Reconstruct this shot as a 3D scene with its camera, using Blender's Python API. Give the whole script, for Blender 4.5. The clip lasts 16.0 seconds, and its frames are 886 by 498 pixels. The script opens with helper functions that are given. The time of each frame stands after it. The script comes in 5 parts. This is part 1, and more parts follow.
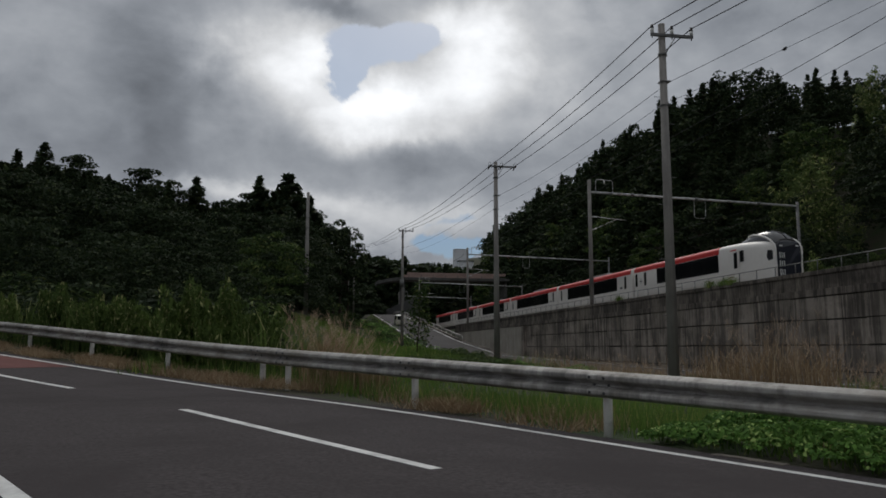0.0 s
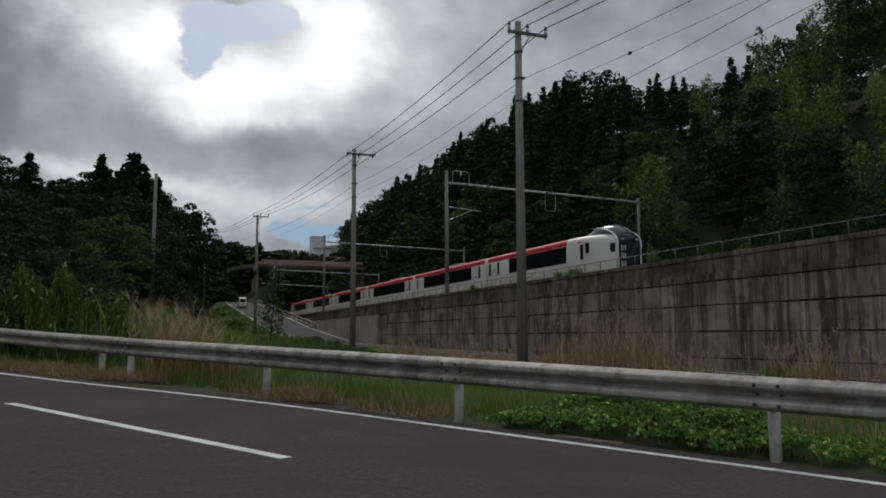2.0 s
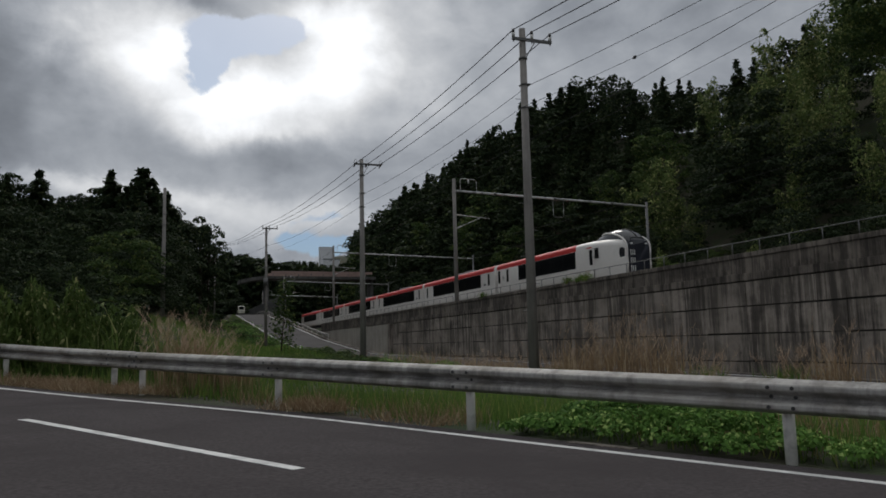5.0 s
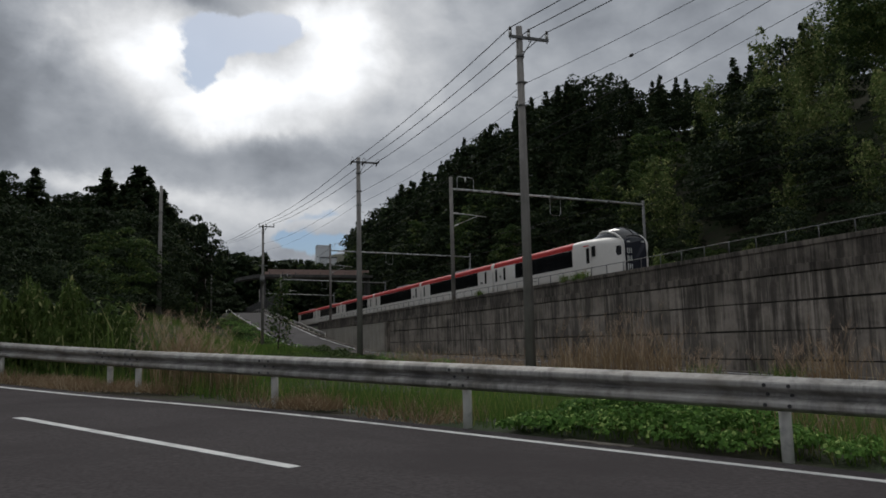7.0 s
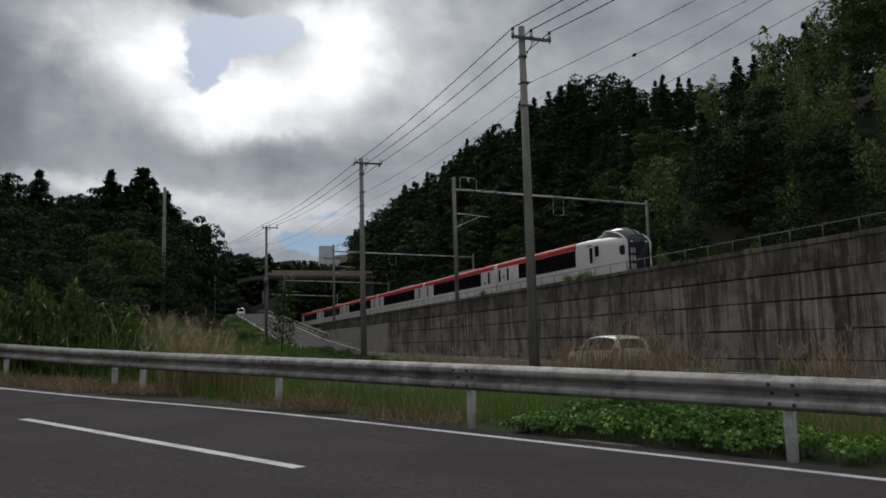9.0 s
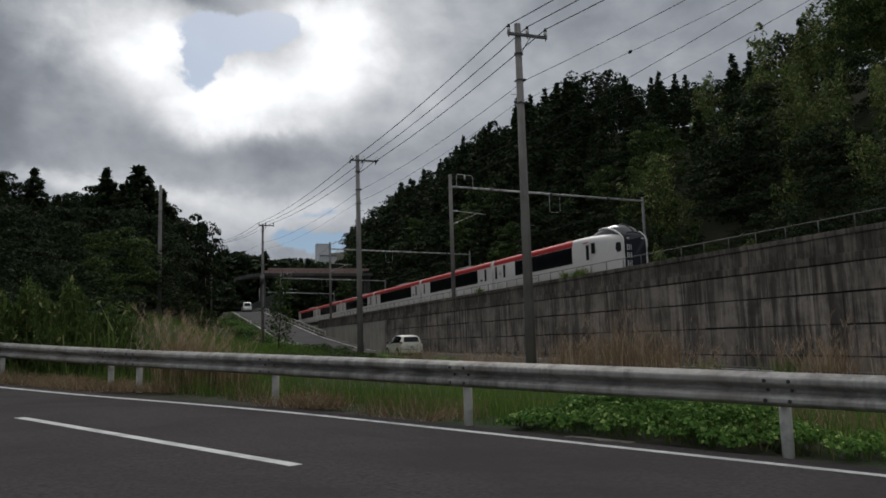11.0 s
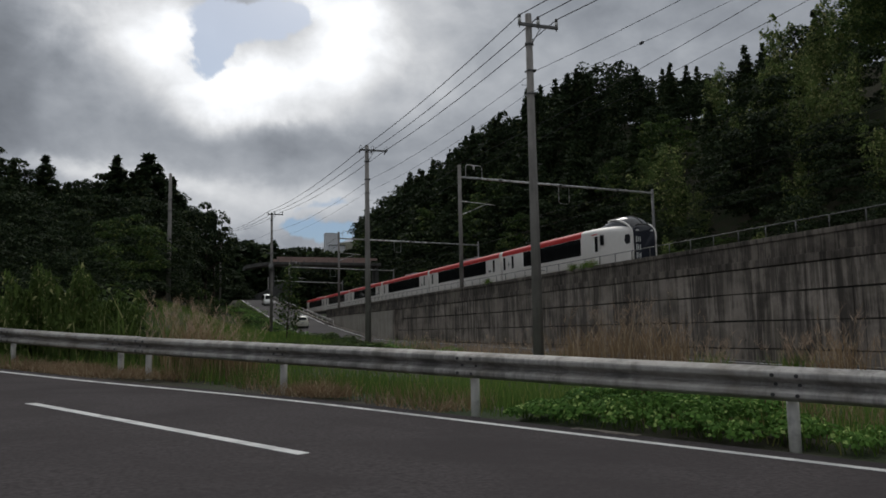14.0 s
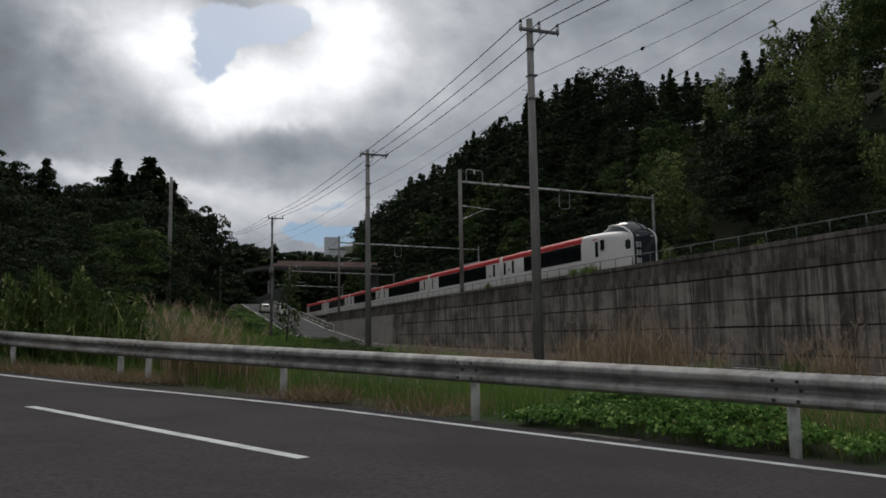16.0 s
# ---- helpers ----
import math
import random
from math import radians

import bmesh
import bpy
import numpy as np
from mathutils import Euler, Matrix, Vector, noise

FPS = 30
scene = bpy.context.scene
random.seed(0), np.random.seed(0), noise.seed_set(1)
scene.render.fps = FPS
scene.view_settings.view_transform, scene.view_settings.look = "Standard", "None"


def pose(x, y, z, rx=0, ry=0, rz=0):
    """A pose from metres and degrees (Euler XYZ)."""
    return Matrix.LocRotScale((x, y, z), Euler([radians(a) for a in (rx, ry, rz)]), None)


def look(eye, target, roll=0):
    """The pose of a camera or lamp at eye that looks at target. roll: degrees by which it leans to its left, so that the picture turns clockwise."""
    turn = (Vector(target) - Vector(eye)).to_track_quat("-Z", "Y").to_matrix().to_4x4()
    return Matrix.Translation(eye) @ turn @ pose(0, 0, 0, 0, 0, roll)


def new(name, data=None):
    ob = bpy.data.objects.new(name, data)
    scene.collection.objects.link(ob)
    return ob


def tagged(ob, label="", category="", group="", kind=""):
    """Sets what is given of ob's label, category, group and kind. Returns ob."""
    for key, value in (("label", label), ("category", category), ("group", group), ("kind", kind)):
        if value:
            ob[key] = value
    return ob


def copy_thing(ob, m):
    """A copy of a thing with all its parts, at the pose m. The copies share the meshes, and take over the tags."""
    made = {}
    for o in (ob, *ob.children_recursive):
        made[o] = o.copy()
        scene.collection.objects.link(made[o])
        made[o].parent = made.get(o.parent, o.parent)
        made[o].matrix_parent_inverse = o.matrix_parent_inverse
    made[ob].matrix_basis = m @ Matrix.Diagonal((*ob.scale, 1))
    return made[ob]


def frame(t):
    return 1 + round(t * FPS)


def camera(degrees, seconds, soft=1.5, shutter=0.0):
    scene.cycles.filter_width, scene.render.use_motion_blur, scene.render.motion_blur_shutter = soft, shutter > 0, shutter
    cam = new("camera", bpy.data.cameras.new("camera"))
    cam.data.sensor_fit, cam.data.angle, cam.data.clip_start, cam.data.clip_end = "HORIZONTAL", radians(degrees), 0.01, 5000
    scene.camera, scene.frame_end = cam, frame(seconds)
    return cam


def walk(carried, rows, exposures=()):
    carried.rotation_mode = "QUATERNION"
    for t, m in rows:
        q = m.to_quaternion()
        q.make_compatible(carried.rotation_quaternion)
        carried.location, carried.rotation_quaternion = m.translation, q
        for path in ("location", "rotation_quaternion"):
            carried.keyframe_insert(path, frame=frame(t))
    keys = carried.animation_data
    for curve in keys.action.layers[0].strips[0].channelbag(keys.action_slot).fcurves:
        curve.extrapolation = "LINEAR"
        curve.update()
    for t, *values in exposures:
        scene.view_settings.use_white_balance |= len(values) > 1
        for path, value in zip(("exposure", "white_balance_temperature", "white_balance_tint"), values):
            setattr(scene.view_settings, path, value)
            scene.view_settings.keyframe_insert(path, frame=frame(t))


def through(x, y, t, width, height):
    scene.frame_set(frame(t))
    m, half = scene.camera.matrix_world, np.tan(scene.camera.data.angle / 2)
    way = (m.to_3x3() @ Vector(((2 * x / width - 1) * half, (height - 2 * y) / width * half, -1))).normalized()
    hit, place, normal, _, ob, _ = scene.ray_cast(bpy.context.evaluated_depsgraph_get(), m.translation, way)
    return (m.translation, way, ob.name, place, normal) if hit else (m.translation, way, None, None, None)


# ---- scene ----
# World: x to the right of the railway's line, y along the tracks, z up; the camera stands at the origin, 1.2 m up.
CAM_Z = 1.2
cam = camera(59.4, 16.0, soft=1.7)
PATH = [
    (0.0, -10.236, 7.286, -0.044, -0.032, -0.006, 0.015),
    (0.5, -12.076, 7.366, 0.249, -0.045, -0.004, 0.016),
    (1.0, -16.166, 7.390, 0.353, -0.049, -0.053, 0.003),
    (1.5, -19.775, 7.234, 0.609, -0.020, -0.020, 0.006),
    (2.0, -20.759, 6.412, 0.197, -0.015, -0.018, 0.008),
    (2.5, -19.775, 6.942, 0.546, -0.009, -0.014, 0.003),
    (3.0, -19.187, 6.867, 0.776, -0.011, -0.011, 0.005),
    (3.5, -19.086, 6.883, 0.915, -0.011, -0.020, 0.007),
    (4.0, -19.567, 7.003, 0.955, -0.012, -0.015, 0.002),
    (6.5, -20.135, 7.041, 1.353, -0.011, -0.022, 0.008),
    (7.0, -20.200, 6.900, 1.300, 0.000, 0.000, -0.000),
    (7.5, -20.016, 6.969, 1.316, -0.005, -0.005, 0.000),
    (8.0, -19.976, 6.957, 1.404, -0.005, -0.010, 0.002),
    (8.5, -19.808, 6.946, 1.485, -0.017, -0.020, 0.005),
    (9.0, -19.941, 6.941, 1.471, -0.006, -0.006, -0.002),
    (11.5, -20.207, 6.706, 1.633, -0.005, -0.009, -0.001),
    (12.0, -20.208, 6.720, 1.503, -0.004, -0.007, 0.003),
    (12.5, -20.260, 6.769, 1.310, -0.005, -0.009, 0.002),
    (13.0, -20.391, 6.753, 1.295, -0.007, -0.011, 0.004),
    (13.5, -20.274, 6.396, 1.131, -0.007, -0.005, 0.006),
    (14.0, -19.614, 6.033, 1.062, -0.008, -0.017, 0.006),
    (14.5, -19.414, 6.063, 0.869, -0.009, -0.015, -0.002),
    (15.0, -19.400, 6.152, 0.869, -0.011, -0.015, 0.002),
    (15.5, -19.511, 6.251, 0.793, -0.008, -0.016, 0.004),
    (16.0, -19.615, 6.370, 0.861, -0.011, -0.012, 0.003),
]
walk(cam, [(t, pose(x, y, CAM_Z + z, 90 + pitch, roll, yaw)) for t, yaw, pitch, roll, x, y, z in PATH],
     exposures=[(0.0, -0.18), (0.5, -0.38), (1.0, -0.12), (1.5, 0.0), (16.0, 0.0)])

# ---- light ----
SUN_AZ, SUN_EL = 12.0, 40.0
scene.view_settings.exposure = 0.0


def sun_lamp():
    data = bpy.data.lights.new("sun", "SUN")
    data.energy, data.angle, data.color = 0.7, radians(18), (1.0, 0.96, 0.9)
    ob = new("sun", data)
    a, e = radians(SUN_AZ), radians(SUN_EL)
    way = Vector((math.sin(a) * math.cos(e), math.cos(a) * math.cos(e), math.sin(e)))
    ob.matrix_world = look(way * 100, (0, 0, 0))


sun_lamp()


class Nodes:
    """Short hand for building node trees."""

    def __init__(self, tree):
        self.tree = tree

    def add(self, kind):
        node = self.tree.nodes.new(kind)
        return node

    def link(self, a, b):
        self.tree.links.new(a, b)

    def value(self, socket, v):
        if isinstance(v, bpy.types.NodeSocket):
            self.link(v, socket)
        else:
            socket.default_value = v

    def math(self, op, a, b=0.0, c=None, clamp=False):
        n = self.tree.nodes.new("ShaderNodeMath")
        n.operation, n.use_clamp = op, clamp
        self.value(n.inputs[0], a)
        self.value(n.inputs[1], b)
        if c is not None:
            self.value(n.inputs[2], c)
        return n.outputs[0]

    def mix(self, f, a, b):
        n = self.tree.nodes.new("ShaderNodeMix")
        n.data_type = "RGBA"
        self.value(n.inputs[0], f)
        for i, v in ((6, a), (7, b)):
            if isinstance(v, bpy.types.NodeSocket):
                self.link(v, n.inputs[i])
            else:
                n.inputs[i].default_value = (*v[:3], 1)
        return n.outputs[2]

    def noise(self, vec, scale, detail=4.0, rough=0.55, distort=0.0):
        n = self.tree.nodes.new("ShaderNodeTexNoise")
        if vec is not None:
            self.link(vec, n.inputs["Vector"])
        n.inputs["Scale"].default_value = scale
        n.inputs["Detail"].default_value = detail
        n.inputs["Roughness"].default_value = rough
        n.inputs["Distortion"].default_value = distort
        return n

    def ramp(self, f, stops):
        n = self.tree.nodes.new("ShaderNodeValToRGB")
        el = n.color_ramp.elements
        while len(el) < len(stops):
            el.new(0.5)
        for e, (p, c) in zip(el, stops):
            e.position = p
            e.color = (c, c, c, 1) if isinstance(c, (int, float)) else (*c, 1)
        self.link(f, n.inputs[0])
        return n.outputs[0]

    def smooth(self, f, lo, hi):
        n = self.tree.nodes.new("ShaderNodeMapRange")
        n.interpolation_type = "SMOOTHSTEP"
        self.link(f, n.inputs[0])
        n.inputs[1].default_value, n.inputs[2].default_value = lo, hi
        return n.outputs[0]

    def scaled(self, vec, s):
        n = self.tree.nodes.new("ShaderNodeMapping")
        self.link(vec, n.inputs[0])
        n.inputs["Scale"].default_value = s
        return n.outputs[0]


def cloudy_sky():
    """A broken layer of cloud over a Nishita sky, bright where the sun stands behind it."""
    world = bpy.data.worlds.new("sky")
    world.use_nodes = True
    scene.world = world
    tree = world.node_tree
    tree.nodes.clear()
    g = Nodes(tree)
    co = tree.nodes.new("ShaderNodeTexCoord").outputs["Generated"]
    sky = tree.nodes.new("ShaderNodeTexSky")
    sky.sky_type, sky.sun_disc = "NISHITA", False
    sky.sun_elevation, sky.sun_rotation = radians(SUN_EL), radians(SUN_AZ)
    blue = tree.nodes.new("ShaderNodeMix")
    blue.data_type, blue.blend_type = "RGBA", "MULTIPLY"
    blue.inputs[0].default_value = 1.0
    g.link(sky.outputs[0], blue.inputs[6])

    sep = tree.nodes.new("ShaderNodeSeparateXYZ")
    g.link(co, sep.inputs[0])
    x, y, z = sep.outputs
    g.link(g.mix(g.smooth(z, 0.16, 0.32), (0.030, 0.039, 0.051), (0.060, 0.065, 0.069)), blue.inputs[7])
    # the cloud's own grain: large billows and finer tatters, flattened towards the horizon
    flat = g.scaled(co, (1.0, 1.0, 1.5))
    big = g.noise(flat, 4.2, 6.0, 0.55, 0.3).outputs[0]
    fine = g.noise(flat, 11.0, 8.0, 0.54, 0.2).outputs[0]
    puff = g.noise(co, 9.0, 7.0, 0.56, 0.2)
    psep = tree.nodes.new("ShaderNodeSeparateColor")
    g.link(puff.outputs[1], psep.inputs[0])
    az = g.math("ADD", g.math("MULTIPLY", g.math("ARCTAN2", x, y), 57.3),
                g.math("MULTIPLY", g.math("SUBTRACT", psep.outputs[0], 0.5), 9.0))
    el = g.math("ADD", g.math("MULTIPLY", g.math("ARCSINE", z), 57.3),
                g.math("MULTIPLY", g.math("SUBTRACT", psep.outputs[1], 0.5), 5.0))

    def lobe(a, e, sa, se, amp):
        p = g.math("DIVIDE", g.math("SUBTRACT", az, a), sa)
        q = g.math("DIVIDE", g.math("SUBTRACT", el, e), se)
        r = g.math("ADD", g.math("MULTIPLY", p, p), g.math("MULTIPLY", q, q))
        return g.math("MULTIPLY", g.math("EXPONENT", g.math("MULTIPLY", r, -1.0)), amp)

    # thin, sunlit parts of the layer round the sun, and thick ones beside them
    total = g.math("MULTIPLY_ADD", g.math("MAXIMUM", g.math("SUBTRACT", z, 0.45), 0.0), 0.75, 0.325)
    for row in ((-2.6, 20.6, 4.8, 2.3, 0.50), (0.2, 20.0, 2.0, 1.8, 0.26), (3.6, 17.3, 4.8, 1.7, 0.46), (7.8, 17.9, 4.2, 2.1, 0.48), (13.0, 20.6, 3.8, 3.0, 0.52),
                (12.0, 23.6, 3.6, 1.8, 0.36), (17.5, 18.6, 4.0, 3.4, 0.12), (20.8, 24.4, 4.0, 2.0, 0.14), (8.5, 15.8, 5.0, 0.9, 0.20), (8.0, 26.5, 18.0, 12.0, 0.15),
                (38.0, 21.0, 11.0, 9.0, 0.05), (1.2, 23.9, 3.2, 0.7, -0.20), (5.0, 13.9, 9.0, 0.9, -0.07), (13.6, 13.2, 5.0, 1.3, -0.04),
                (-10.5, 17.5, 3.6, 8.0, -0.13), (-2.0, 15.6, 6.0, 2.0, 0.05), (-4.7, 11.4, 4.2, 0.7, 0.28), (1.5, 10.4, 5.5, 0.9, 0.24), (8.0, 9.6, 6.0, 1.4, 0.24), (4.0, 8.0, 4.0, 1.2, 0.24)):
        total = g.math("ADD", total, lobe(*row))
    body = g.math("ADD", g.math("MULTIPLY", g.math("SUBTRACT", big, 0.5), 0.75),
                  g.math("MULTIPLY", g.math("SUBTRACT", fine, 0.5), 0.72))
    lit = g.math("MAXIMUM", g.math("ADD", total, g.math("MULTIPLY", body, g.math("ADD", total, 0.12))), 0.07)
    tone = g.mix(g.smooth(lit, 0.15, 0.75), (0.85, 0.93, 1.06), (0.98, 1.0, 1.03))
    grey = tree.nodes.new("ShaderNodeMix")
    grey.data_type, grey.blend_type = "RGBA", "MULTIPLY"
    grey.inputs[0].default_value = 1.0
    g.link(tone, grey.inputs[6])
    g.link(lit, grey.inputs[7])
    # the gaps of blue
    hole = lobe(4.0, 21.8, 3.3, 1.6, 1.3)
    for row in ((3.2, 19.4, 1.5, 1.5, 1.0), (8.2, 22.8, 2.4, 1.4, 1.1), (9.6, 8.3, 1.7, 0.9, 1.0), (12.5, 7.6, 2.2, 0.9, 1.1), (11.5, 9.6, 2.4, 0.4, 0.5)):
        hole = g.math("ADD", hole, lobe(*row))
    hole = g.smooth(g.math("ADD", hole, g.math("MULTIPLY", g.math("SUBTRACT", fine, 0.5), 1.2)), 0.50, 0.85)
    bg = tree.nodes.new("ShaderNodeBackground")
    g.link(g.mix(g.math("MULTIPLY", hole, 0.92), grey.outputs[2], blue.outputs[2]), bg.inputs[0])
    bg.inputs[1].default_value = 1.0
    out = tree.nodes.new("ShaderNodeOutputWorld")
    g.link(bg.outputs[0], out.inputs[0])


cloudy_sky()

# ---- materials ----
def material(name, base, rough=0.8, metal=0.0, spread=0.25, grain=30.0, stain=1.5, bump=0.3, bump_scale=60.0, second=None,
             streak=0.0, island=0.0, coord="Object", spec=0.4, dist=0.01, piece=0.0):
    """A worn surface: base colour, varied at two scales, with grain in relief; second: a colour mixed in by large stains."""
    m = bpy.data.materials.new(name)
    m.use_nodes = True
    g = Nodes(m.node_tree)
    bsdf = m.node_tree.nodes["Principled BSDF"]
    if coord == "World":
        co = m.node_tree.nodes.new("ShaderNodeNewGeometry").outputs["Position"]
    else:
        co = m.node_tree.nodes.new("ShaderNodeTexCoord").outputs[coord]
    small = g.noise(co, grain, 5.0, 0.6).outputs[0]
    large = g.noise(co, stain, 5.0, 0.6, 0.4).outputs[0]
    dark = tuple(c * (1 - spread) for c in base)
    light = tuple(min(1.0, c * (1 + spread)) for c in base)
    col = g.mix(small, dark, light)
    other = second or tuple(c * (1 - 0.8 * spread) for c in base)
    col = g.mix(g.smooth(large, 0.42, 0.68), col, other)
    if streak:
        run = g.noise(g.scaled(co, (1.6, 1.6, 0.05)), 2.6, 7.0, 0.7, 0.1).outputs[0]
        zone = g.noise(g.scaled(co, (1, 0.5, 1.0)), 0.55, 4.0, 0.65, 0.3).outputs[0]
        soil = g.math("MULTIPLY", g.smooth(g.math("ADD", g.math("MULTIPLY", run, 0.62), g.math("MULTIPLY", zone, 0.42)), 0.46, 0.62), streak)
        col = g.mix(soil, col, tuple(c * 0.13 for c in base))
        blot = g.noise(g.scaled(co, (1.0, 1.5, 0.32)), 0.85, 8.0, 0.72, 0.15).outputs[0]
        col = g.mix(g.math("MULTIPLY", g.smooth(blot, 0.46, 0.60), 0.85 * streak), col, tuple(c * 0.17 for c in base))
        pale = g.noise(g.scaled(co, (2.3, 2.3, 0.07)), 3.1, 6.0, 0.7, 0.1).outputs[0]
        col = g.mix(g.math("MULTIPLY", g.smooth(pale, 0.55, 0.68), 0.55 * streak), col, tuple(min(1, c * 1.55) for c in base))
    if piece:
        own = m.node_tree.nodes.new("ShaderNodeObjectInfo").outputs["Random"]
        col = g.mix(g.math("MULTIPLY", own, piece), col, tuple(c * 0.45 for c in base))
    if island:
        rnd = m.node_tree.nodes.new("ShaderNodeNewGeometry").outputs["Random Per Island"]
        col = g.mix(g.math("MULTIPLY", rnd, island), col, second or light)
    g.link(col, bsdf.inputs["Base Color"])
    g.link(g.math("ADD", g.math("MULTIPLY", large, 0.25), rough - 0.12, clamp=True), bsdf.inputs["Roughness"])
    bsdf.inputs["Metallic"].default_value = metal
    bsdf.inputs["Specular IOR Level"].default_value = spec
    if bump:
        b = m.node_tree.nodes.new("ShaderNodeBump")
        b.inputs["Strength"].default_value, b.inputs["Distance"].default_value = bump, dist
        g.link(g.noise(co, bump_scale, 4.0, 0.6).outputs[0], b.inputs["Height"])
        g.link(b.outputs[0], bsdf.inputs["Normal"])
    return m


def leafy(name, dark, light, accent, share=0.15, through=0.35, rough=0.75):
    """Leaves: a colour for each leaf, a patchwork over the plants, and some light let through."""
    m = bpy.data.materials.new(name)
    m.use_nodes = True
    g = Nodes(m.node_tree)
    bsdf = m.node_tree.nodes["Principled BSDF"]
    geo = m.node_tree.nodes.new("ShaderNodeNewGeometry")
    rnd = geo.outputs["Random Per Island"]
    patch = g.noise(geo.outputs["Position"], 0.16, 3.0, 0.6).outputs[0]
    mixed = g.math("ADD", g.math("MULTIPLY", rnd, 0.55), g.math("MULTIPLY", g.smooth(patch, 0.35, 0.68), 0.5), clamp=True)
    col = g.mix(mixed, dark, light)
    pick = g.math("GREATER_THAN", g.math("FRACT", g.math("MULTIPLY", rnd, 37.7)), 1.0 - share)
    col = g.mix(pick, col, accent)
    g.link(col, bsdf.inputs["Base Color"])
    bsdf.inputs["Roughness"].default_value = rough
    bsdf.inputs["Specular IOR Level"].default_value = 0.10
    t = m.node_tree.nodes.new("ShaderNodeBsdfTranslucent")
    g.link(col, t.inputs[0])
    mx = m.node_tree.nodes.new("ShaderNodeMixShader")
    mx.inputs[0].default_value = through
    g.link(bsdf.outputs[0], mx.inputs[1])
    g.link(t.outputs[0], mx.inputs[2])
    out = m.node_tree.nodes["Material Output"]
    g.link(mx.outputs[0], out.inputs[0])
    return m


def plain(name, base, rough=0.4, metal=0.0, spec=0.5, coat=0.0):
    m = bpy.data.materials.new(name)
    m.use_nodes = True
    g = Nodes(m.node_tree)
    b = m.node_tree.nodes["Principled BSDF"]
    co = m.node_tree.nodes.new("ShaderNodeTexCoord").outputs["Object"]
    n = g.noise(co, 3.0, 5.0, 0.6).outputs[0]
    g.link(g.mix(n, tuple(c * 0.88 for c in base), tuple(min(1, c * 1.06) for c in base)), b.inputs["Base Color"])
    g.link(g.math("ADD", g.math("MULTIPLY", n, 0.12), rough - 0.05), b.inputs["Roughness"])
    b.inputs["Metallic"].default_value = metal
    b.inputs["Specular IOR Level"].default_value = spec
    b.inputs["Coat Weight"].default_value = coat
    return m


M = {}
M["asphalt"] = material("asphalt", (0.072, 0.0640, 0.0645), 0.95, spread=0.75, grain=24, stain=0.5, bump=0.9, bump_scale=48, second=(0.061, 0.0540, 0.0545), coord="World", dist=0.008, spec=0.05)
M["asphalt_low"] = material("worn asphalt", (0.056, 0.051, 0.051), 0.95, spread=0.25, grain=40, stain=0.25, bump=0.2, bump_scale=60, coord="World")
M["red_asphalt"] = material("red coated asphalt", (0.120, 0.030, 0.024), 0.85, spread=0.3, grain=80, stain=0.8, bump=0.5, bump_scale=120, coord="World", dist=0.006)
M["line"] = material("road paint", (0.66, 0.66, 0.64), 0.7, spread=0.18, grain=60, stain=3.0, bump=0.2, second=(0.42, 0.42, 0.41), coord="World")
M["earth"] = material("earth and litter", (0.045, 0.042, 0.024), 0.95, spread=0.4, grain=14, stain=0.35, bump=0.8, bump_scale=9, second=(0.030, 0.050, 0.016), coord="World", dist=0.05)
M["concrete"] = material("stained concrete", (0.34, 0.296, 0.252), 0.9, spread=0.32, grain=9, stain=0.45, bump=0.3, bump_scale=30, second=(0.18, 0.158, 0.128), streak=0.95, coord="World", piece=0.35)
M["concrete_clean"] = material("pale concrete", (0.42, 0.39, 0.34), 0.9, spread=0.18, grain=8, stain=0.5, bump=0.2, bump_scale=30, streak=0.22, coord="World")
# darker, streaked version of the wall's concrete for ledge, parapet and coping
M["concrete_dark"] = material("darker concrete", (0.20, 0.172, 0.144), 0.9, spread=0.35, grain=8, stain=0.6, bump=0.3, bump_scale=30, second=(0.10, 0.086, 0.072), streak=0.85, coord="World")
M["joint"] = material("dark joint", (0.045, 0.043, 0.038), 0.95, spread=0.3, coord="World")
M["pole"] = material("pole concrete", (0.255, 0.240, 0.222), 0.85, spread=0.15, grain=25, stain=1.2, bump=0.15, streak=0.3)
M["steel"] = material("galvanised steel", (0.55, 0.55, 0.54), 0.55, metal=0.3, spread=0.2, grain=25, stain=1.8, bump=0.05, second=(0.20, 0.20, 0.20))
M["mast"] = material("mast steel", (0.15, 0.15, 0.147), 0.55, metal=0.4, spread=0.2, grain=20, stain=1.0, bump=0.05)
M["rail_beam"] = material("weathered guardrail steel", (0.41, 0.395, 0.37), 0.62, metal=0.25, spread=0.32, grain=16, stain=1.3, bump=0.15, second=(0.25, 0.23, 0.20), streak=0.5, coord="World")
M["post_white"] = material("white post paint", (0.64, 0.62, 0.58), 0.6, spread=0.14, grain=20, stain=5, bump=0.1, second=(0.42, 0.41, 0.39))
M["bolt"] = plain("bolt steel", (0.06, 0.06, 0.06), 0.5, 0.6)
M["wire"] = plain("cable sheath", (0.025, 0.025, 0.027), 0.6)
M["porcelain"] = plain("white porcelain", (0.6, 0.6, 0.58), 0.3)
M["brown"] = plain("dark insulator", (0.03, 0.025, 0.022), 0.35)
M["white_body"] = plain("white train paint", (0.74, 0.715, 0.675), 0.4)
M["red_body"] = plain("red train paint", (0.56, 0.035, 0.032), 0.45, spec=0.3)
M["black_body"] = plain("black window band", (0.012, 0.012, 0.014), 0.18)
M["roof_grey"] = plain("grey roof", (0.30, 0.30, 0.30), 0.6)
